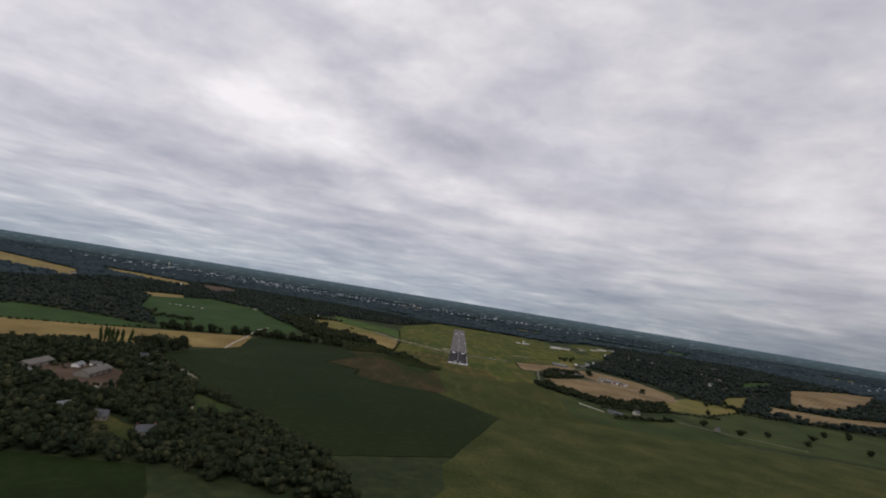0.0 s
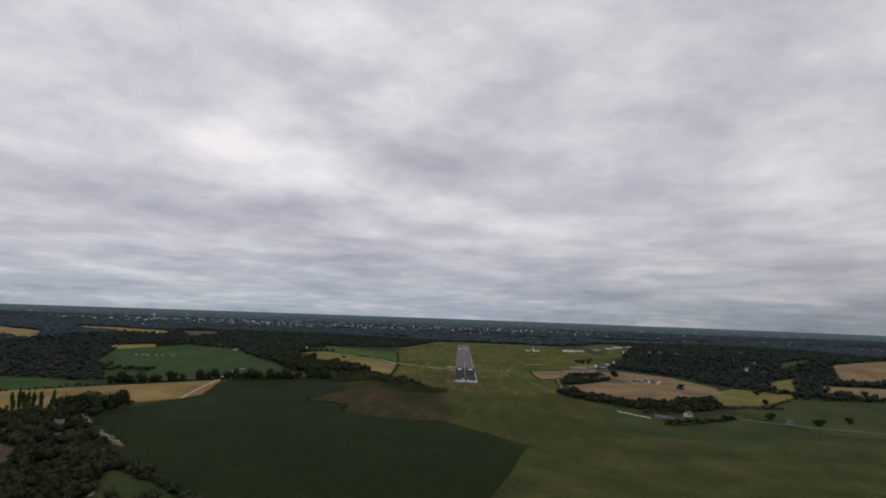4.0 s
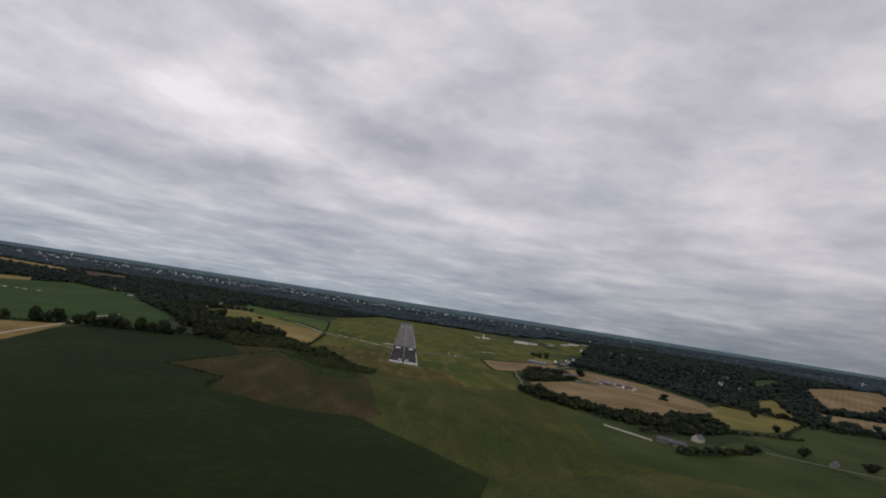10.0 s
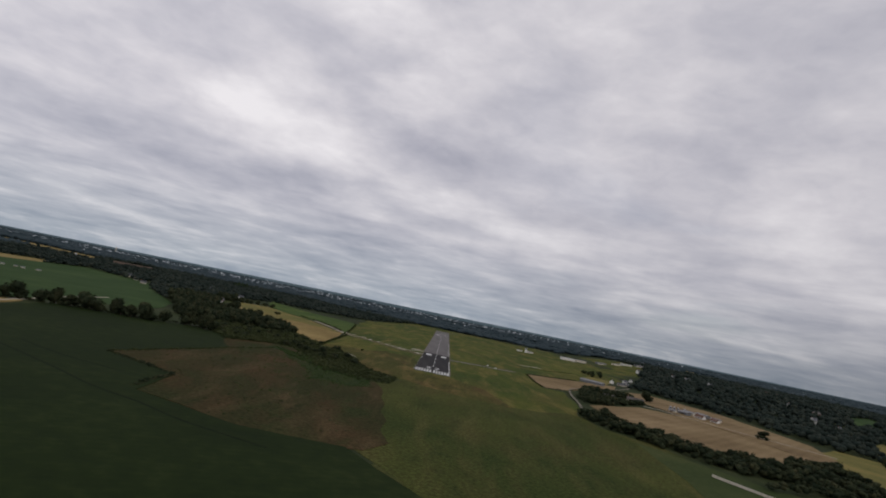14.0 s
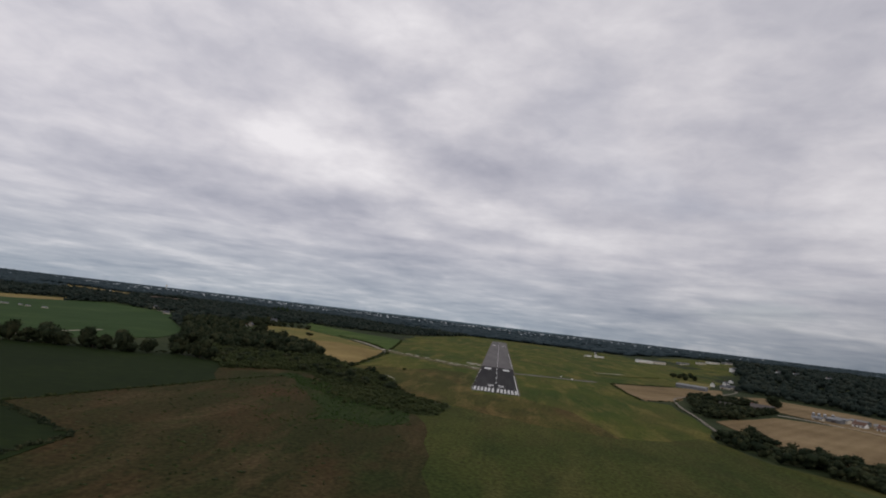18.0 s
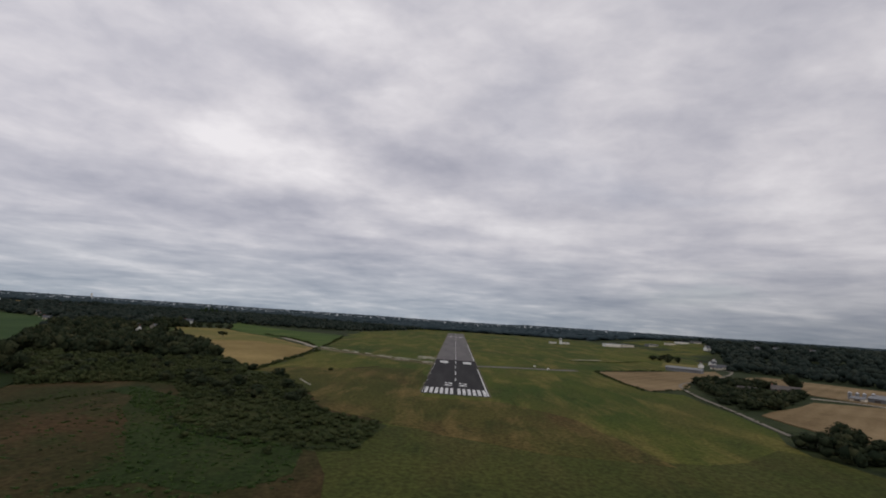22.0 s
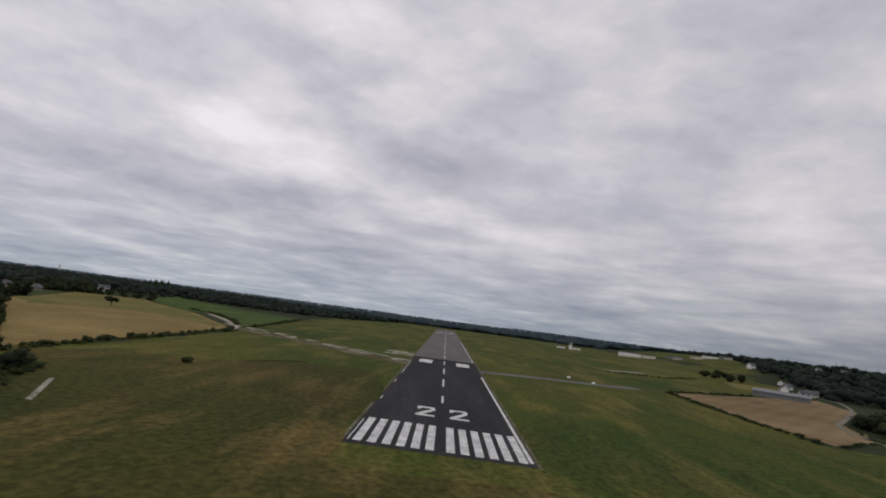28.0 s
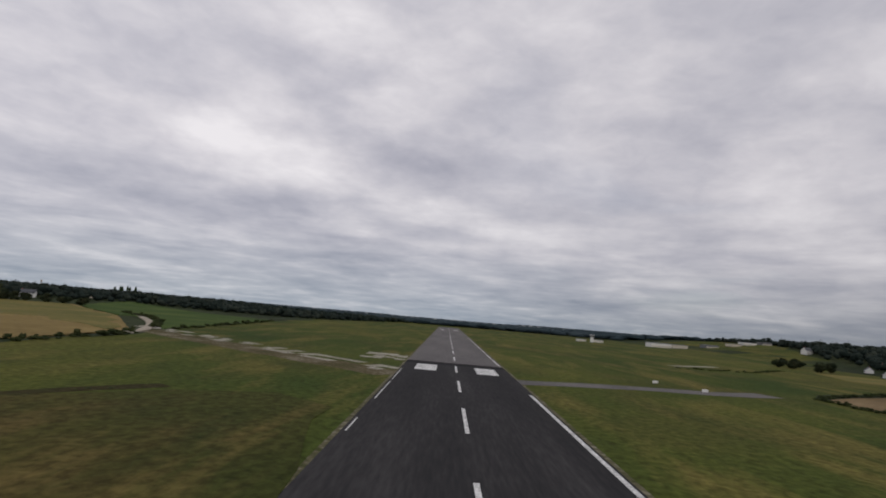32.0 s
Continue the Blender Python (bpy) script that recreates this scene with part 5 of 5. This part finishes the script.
def house(at, turn, l, w, h, rh, wall, roof, label, chimneys=1, name="house", category="house", windows=3, doors=1, group=""):
    t = thing(name, label, category, pose(at[0], at[1], rise(*at), 0, 0, turn), group)
    part("wall", mesh_of("wall", *gable_wall(l, w, h, rh), [M[wall]]), t)
    part("roof", mesh_of("roof", *gable_roof(l, w, h, rh), [M[roof]]), t)
    for k in range(chimneys):
        cx = (l / 2 - 0.9) * (1 if k else -1)
        part("chimney", from_bm("chimney", box_bm(cx - 0.5, cx + 0.5, -0.4, 0.4, h + rh * 0.6, h + rh + 1.3, 0.05), M["brick"]), t)
    pane = from_bm("window", box_bm(-0.55, 0.55, -0.05, 0.05, 0, 1.35, 0.02), M["dark_panel"])
    for side in (-1, 1):
        for k in range(windows):
            x = -l / 2 + l * (k + 0.5) / windows
            for z in ((0.9, 3.2) if h > 4.5 else (1.0,)):
                part("window", pane, t, pose(x + 0.35, side * (w / 2 + 0.02), z))
    for k in range(doors):
        part("door", from_bm("door", box_bm(-0.5, 0.5, -0.06, 0.06, 0, 2.1, 0.02), M["timber"]), t, pose(-l / 4 + k * l / 3, -w / 2 - 0.02, 0.0))
    return t


def barn(at, turn, l, w, h, rh, wall, roof, label, bays=4, name="barn", category="barn", group=""):
    t = thing(name, label, category, pose(at[0], at[1], rise(*at), 0, 0, turn), group)
    part("wall", mesh_of("wall", *gable_wall(l, w, h, rh), [M[wall]]), t)
    part("roof", mesh_of("roof", *gable_roof(l, w, h, rh, 0.6), [M[roof]]), t)
    bw = l / max(bays, 1)
    bay = from_bm("bay_door", box_bm(-min(bw * 0.3, 2.2), min(bw * 0.3, 2.2), -0.08, 0.08, 0, h * 0.7, 0.03), M["tin"])
    for k in range(bays):
        part("bay_door", bay, t, pose(-l / 2 + bw * (k + 0.5), -w / 2 - 0.03, 0))
    sky = from_bm("skylight", box_bm(-0.5, 0.5, -1.0, 1.0, 0, 0.08), M["sheet"])
    slope = math.degrees(math.atan2(rh, w / 2))
    for k in range(bays):
        part("skylight", sky, t, pose(-l / 2 + bw * (k + 0.5), -w / 4, h + rh / 2 + 0.28, slope, 0, 0))
    for s in (-1, 1):
        part("gutter", from_bm("gutter", box_bm(-l / 2, l / 2, s * (w / 2 + 0.65) - 0.1, s * (w / 2 + 0.65) + 0.1, h - 0.25, h - 0.1), M["slate"]), t)
    return t


def silo(at, r, h, label):
    t = thing("silo", label, "silo", pose(at[0], at[1], rise(*at)), "farm silos")
    bm = bmesh.new()
    bmesh.ops.create_cone(bm, segments=20, radius1=r, radius2=r, depth=h, cap_ends=True, matrix=Matrix.Translation((0, 0, h / 2 - 0.2)))
    part("body", from_bm("body", bm, M["sheet"]), t)
    bm = bmesh.new()
    bmesh.ops.create_cone(bm, segments=20, radius1=r * 1.06, radius2=r * 0.15, depth=r * 0.7, cap_ends=True, matrix=Matrix.Translation((0, 0, h - 0.2 + r * 0.35)))
    part("cap", from_bm("cap", bm, M["steel"]), t)
    for k in range(3):
        bm = bmesh.new()
        bmesh.ops.create_cone(bm, segments=20, radius1=r * 1.03, radius2=r * 1.03, depth=0.18, cap_ends=True, matrix=Matrix.Translation((0, 0, h * (k + 1) / 4)))
        part("hoop", from_bm("hoop", bm, M["steel"]), t)
    return t


# the farmyard in the wood, by the poplars
barn((-381, -603), 97, 46, 15, 4.2, 3.2, "render_stone", "tin_pale", "long stone-grey farm barn with a weathered sheet roof", 4)
barn((-440, -610), 97, 42, 14, 4.2, 3.0, "render_stone", "tin_pale", "long farm barn under a dull sheet roof", 3)
barn((-412, -583), 100, 14, 8, 3.0, 1.8, "render_white", "sheet", "small white farm shed", 1)
barn((-404, -566), 20, 11, 7, 3.2, 1.6, "render_white", "tin", "small white farm shed with a rusty roof", 1)
barn((-418, -640), 10, 12, 7, 2.8, 1.5, "render_cream", "sheet", "low cream farm shed at the yard's edge", 1)
house((-397, -484), 40, 13, 8, 3.4, 3.2, "render_stone", "slate", "stone farmhouse by the field corner", 2)
house((-360, -534), 30, 10, 7, 3.0, 2.6, "render_cream", "tin", "small outbuilding among trees", 0)
house((-319, -727), 70, 11, 7, 3.0, 2.4, "render_white", "sheet", "white outbuilding at the yard's edge", 0)
house((-280, -739), 20, 12, 8, 3.4, 4.0, "render_stone", "slate", "grey-roofed house hidden in the wood", 1)
house((-232, -757), 45, 14, 9, 3.6, 4.2, "render_stone", "slate", "large grey-roofed house in the wood", 2)
# houses beside the wood and wheat
house((-475.8, 462.1), 20, 14, 8, 3.6, 3.0, "render_stone", "slate", "stone-coloured house at the wood's edge", 2)
house((-454.8, 471.2), 100, 12, 8, 3.4, 3.0, "render_stone", "slate", "grey stone house at the wood's edge", 1)
house((-455.7, 554.5), 15, 11, 7, 3, 2.6, "render_cream", "slate", "low cream house above the wheat", 1)
house((-478, 624), 25, 14, 8, 4.8, 3.4, "render_white", "slate", "white house in the trees", 1)
house((-402, 343), 118, 12, 8.5, 5.2, 4.6, "render_white", "slate", "white gabled house between wood and wheat", 2)
for i, at in enumerate(((-777.8, 261.7), (-763.1, 265.4), (-750.3, 263.5), (-732, 270.8), (-717.4, 269), (-695.4, 276.3))):
    house(at, 15 + 9 * (i % 4), 5 + i % 3, 3.0, 2.0, 0.7, "render_cream", "sheet", "small white cabin in a row across the green field", 0, "cabin", "cabin", 2, 1, "row of cabins")
for at, ln, wd in (((-1018.4, 721), 24, 12), ((-723.8, 585.6), 14, 8), ((-677.1, 535.3), 12, 8), ((-634.1, 489.5), 14, 8), ((-584.7, 670.7), 34, 12), ((-494.1, 764.9), 30, 12), ((-1372.5, 695.4), 22, 10), ((-1326.8, 732), 16, 9)):
    house(at, 20, ln * 0.8, wd * 0.8, 3.4, 2.8, "render_cream", "slate", "pale house among the woods", 1)
# the hamlet by the lane
barn((276.3, 331.2), -34, 40, 14, 4.0, 1.8, "sheet", "sheet", "long low grey sheet-metal shed beside the stubble", 0, "shed", "shed")
house((343.1, 437.4), 70, 9, 7, 3.4, 3.6, "render_white", "slate", "white gabled house by the lane", 2)
house((356.9, 422.7), -20, 14, 7, 2.6, 2.4, "render_cream", "slate", "low grey-roofed farm building", 1)
house((370.6, 437.4), -20, 12, 7, 3.0, 2.4, "render_cream", "slate", "low grey-roofed outbuilding by the lane", 0)
house((393.4, 512.4), 20, 9, 7, 3.4, 3.0, "render_white", "slate", "white house before the woods", 1)
house((430.1, 585.6), 60, 9, 7, 3.4, 3.0, "render_white", "slate", "white house before the woods", 1)
house((481.3, 631.4), 35, 9, 7, 3.4, 3.0, "render_white", "slate", "white house at the wood's edge", 1)
house((291, 153.7), -25, 22, 9, 3.0, 3.0, "render_stone", "tin", "old long farm building in trees by the lane", 1)
house((245.2, 129.9), -25, 14, 8, 2.8, 2.6, "render_stone", "tin", "old farm building in trees by the lane", 0)
# the farm in the wheat
house((362.3, 106.1), -58, 11, 8, 3.0, 2.8, "render_white", "roof_tile", "white farmhouse under a brown tiled roof", 1, windows=3)
house((377, 95.2), -58, 9, 7, 2.8, 2.4, "render_white", "roof_tile", "small white farmhouse under a brown tiled roof", 1, windows=3)
house((369.7, 117.1), 32, 9, 6, 2.8, 1.8, "brick", "sheet", "low red brick outbuilding of the farm", 0, windows=2)
for at, ln, wd, ht, tint in (((347.7, 120.8), 13, 9, 3.6, "sheet"), ((358.7, 129.9), 15, 9, 3.8, "render_cream"), ((375.2, 128.1), 16, 10, 4.0, "sheet"), ((386.1, 111.6), 12, 8, 3.2, "render_cream"), ((333.1, 124.4), 10, 6, 2.6, "render_cream")):
    barn(at, -58, ln, wd, ht, 1.4, tint, "sheet", "low grey-roofed farm shed in the wheat", 1, "farm_shed", "shed", "sheds of the farm in the wheat")
for at in ((338.6, 133.6), (343.1, 131.8), (334.9, 137.2), (353.2, 135.4)):
    silo(at, 1.5, 6.0, "grey steel farm silo")
# the walled yard
def long_wall(at0, at1, h, label):
    a, b = Vector((*at0, 0)), Vector((*at1, 0))
    t = thing("yard_wall", label, "wall", pose(a.x, a.y, 0, 0, 0, math.degrees(math.atan2(b.y - a.y, b.x - a.x))), kind="structure")
    n = int((b - a).length / 4)
    panel = from_bm("panel", box_bm(0.1, 3.9, -0.15, 0.15, -0.3, h, 0.04), M["render_cream"])
    post = from_bm("post", box_bm(-0.15, 0.15, -0.2, 0.2, -0.3, h + 0.25, 0.04), M["concrete"])
    for k in range(n):
        part("panel", panel, t, pose(4 * k, 0, 0))
        part("post", post, t, pose(4 * k, 0, 0))


long_wall((201, -260), (231, -304), 1.8, "long white wall beside a yard")
barn((247, -306), -45, 24, 9, 3.2, 1.8, "render_stone", "slate", "low shed behind the white wall", 1)
house((289.1, -272.7), 30, 9, 8, 3.6, 3.2, "render_cream", "slate", "small house among hedge trees", 1)
house((916, 861), 20, 15, 9, 5.2, 3.6, "render_white", "slate", "white house deep in the woods", 1)
house((932, 848), 70, 12, 8, 5.0, 3.2, "render_white", "slate", "white house beside another in the woods", 1)
house((737, 372), 30, 14, 8, 4.8, 3.2, "render_cream", "slate", "cream house at a clearing in the woods", 1)
house((662, 828), 45, 11, 8, 4.8, 3.2, "render_white", "slate", "small white house in the woods", 1)
house((402.6, -301.9), 30, 8, 6, 3.0, 2.6, "render_stone", "slate", "small stone house by a track", 1)
# houses in the eastern woods
for at, ln, wd, wall in (((933.3, 878.4), 24, 11, "render_white"), ((915, 901.3), 18, 10, "render_white"), ((956.2, 915), 20, 10, "render_white"), ((969.9, 878.4), 14, 9, "render_white"),
                         ((766.8, 485), 26, 10, "brick"), ((745.7, 530.7), 16, 9, "render_white"), ((711.9, 404.4), 14, 9, "render_white"), ((615.8, 732), 15, 9, "render_white"), ((635.9, 654.2), 14, 9, "render_white"),
                         ((539.9, 851), 14, 9, "render_white"), ((594.8, 759.5), 12, 8, "render_white"), ((1372.5, 915), 30, 12, "render_white"), ((1555.5, 823.5), 40, 12, "render_white")):
    house(at, 25, ln, wd, 6, 4.0, wall, "slate" if wall != "brick" else "tin", "pale house in the eastern woods" if wall != "brick" else "red-walled house in the eastern woods", 1)


# ---- the airport ----
def control_tower(at):
    t = thing("control_tower", "white airfield control tower with a dark glazed cab", "tower", pose(at[0], at[1], rise(*at)))
    part("shaft", from_bm("shaft", box_bm(-2.4, 2.4, -2.4, 2.4, -0.4, 10, 0.15), M["render_white"]), t)
    bm = bmesh.new()
    bmesh.ops.create_cone(bm, segments=8, radius1=3.0, radius2=3.8, depth=2.6, cap_ends=True, matrix=Matrix.Translation((0, 0, 11.3)))
    cab = part("cab", from_bm("cab", bm, M["dark_panel"]), t, None, "dark glazed cab")
    for k in range(8):
        a = 2 * math.pi * (k + 0.5) / 8
        part("mullion", from_bm("mullion", box_bm(-0.09, 0.09, -0.09, 0.09, 10, 12.6), M["render_white"]), cab, pose(3.3 * math.cos(a), 3.3 * math.sin(a), 0))
    bm = bmesh.new()
    bmesh.ops.create_cone(bm, segments=8, radius1=4.3, radius2=4.0, depth=0.6, cap_ends=True, matrix=Matrix.Translation((0, 0, 12.9)))
    part("roof", from_bm("roof", bm, M["render_white"]), t)
    bm = bmesh.new()
    bmesh.ops.create_cone(bm, segments=8, radius1=3.6, radius2=3.6, depth=0.5, cap_ends=True, matrix=Matrix.Translation((0, 0, 9.8)))
    part("gallery", from_bm("gallery", bm, M["concrete"]), t)
    part("antenna", from_bm("antenna", box_bm(-0.1, 0.1, -0.1, 0.1, 13, 17), M["steel"]), t)
    return t


def flat_block(at, turn, l, w, h, label, doors, name="hangar", wall="render_white", fascia="sheet"):
    t = thing(name, label, name.replace("_", " "), pose(at[0], at[1], rise(*at), 0, 0, turn))
    part("wall", from_bm("wall", box_bm(-l / 2, l / 2, -w / 2, w / 2, -0.4, h, 0.1), M[wall]), t)
    part("roof", from_bm("roof", box_bm(-l / 2 - 0.6, l / 2 + 0.6, -w / 2 - 0.6, w / 2 + 0.6, h + 0.003, h + 0.7, 0.1), M[fascia]), t)
    bw = l / doors
    leaf = from_bm("door_leaf", box_bm(-bw * 0.38, bw * 0.38, -0.1, 0.1, 0, h * 0.5, 0.03), M["render_cream"])
    for k in range(doors):
        part("door_leaf", leaf, t, pose(-l / 2 + bw * (k + 0.5), -w / 2 - 0.05, 0))
    return t


control_tower((252, 985))
flat_block((266, 1000), 8, 18, 10, 4.0, "low white clubhouse beside the tower", 5, "clubhouse")
flat_block((234, 990), 12, 15, 9, 3.4, "low white building beside the tower", 4, "clubhouse")
flat_block((388, 1035), 10, 40, 20, 7.5, "large white hangar on the airfield", 6)
flat_block((430.1, 1052.2), 18, 34, 16, 6.5, "low pale hangar beside the white one", 4, "hangar", "render_cream")
flat_block((498.7, 1070.5), 18, 30, 16, 5.0, "low grey hangar before the trees", 4, "hangar", "sheet")
flat_block((549, 1079.7), 20, 26, 14, 4.5, "pale hangar before the trees", 4, "hangar", "render_cream")
flat_block((585.6, 1098), 20, 34, 14, 5.0, "pale hangar before the trees", 4, "hangar")
flat_block((631.4, 1120.9), 20, 26, 14, 5.0, "grey-roofed hangar before the trees", 4, "hangar", "sheet")


def marker_board(at, label):
    t = thing("marker_board", label, "marker", pose(at[0], at[1], 0.03, 0, 0, 8), "airfield marker boards")
    part("board", from_bm("board", box_bm(-1.2, 1.2, -0.12, 0.12, 0.35, 1.35, 0.04), M["render_white"]), t)
    for x in (-0.8, 0.8):
        part("leg", from_bm("leg", box_bm(x - 0.05, x + 0.05, -0.05, 0.05, -0.1, 0.35), M["steel"]), t)


marker_board((84.2, 248.9), "white board on legs beside the taxiway")
marker_board((95.2, 227.8), "white board on legs beside the taxiway")


def water_tower(at):
    t = thing("water_tower", "tall pale concrete water tower above far woods", "water tower", pose(at[0], at[1], 0))
    for name, r0, r1, z0, z1 in (("stem", 3, 2.4, -1, 30), ("funnel", 2.4, 6, 30, 36), ("tank", 6, 6, 36, 42), ("cap", 6.2, 1, 42, 44)):
        bm = bmesh.new()
        bmesh.ops.create_cone(bm, segments=24, radius1=r0, radius2=r1, depth=z1 - z0, cap_ends=True, matrix=Matrix.Translation((0, 0, (z0 + z1) / 2)))
        part(name, from_bm(name, bm, M["render_cream"]), t)


water_tower((-2450, 3250))
for proto in (*OAK, POPLAR, SPREAD, SHRUB):
    remove(proto)
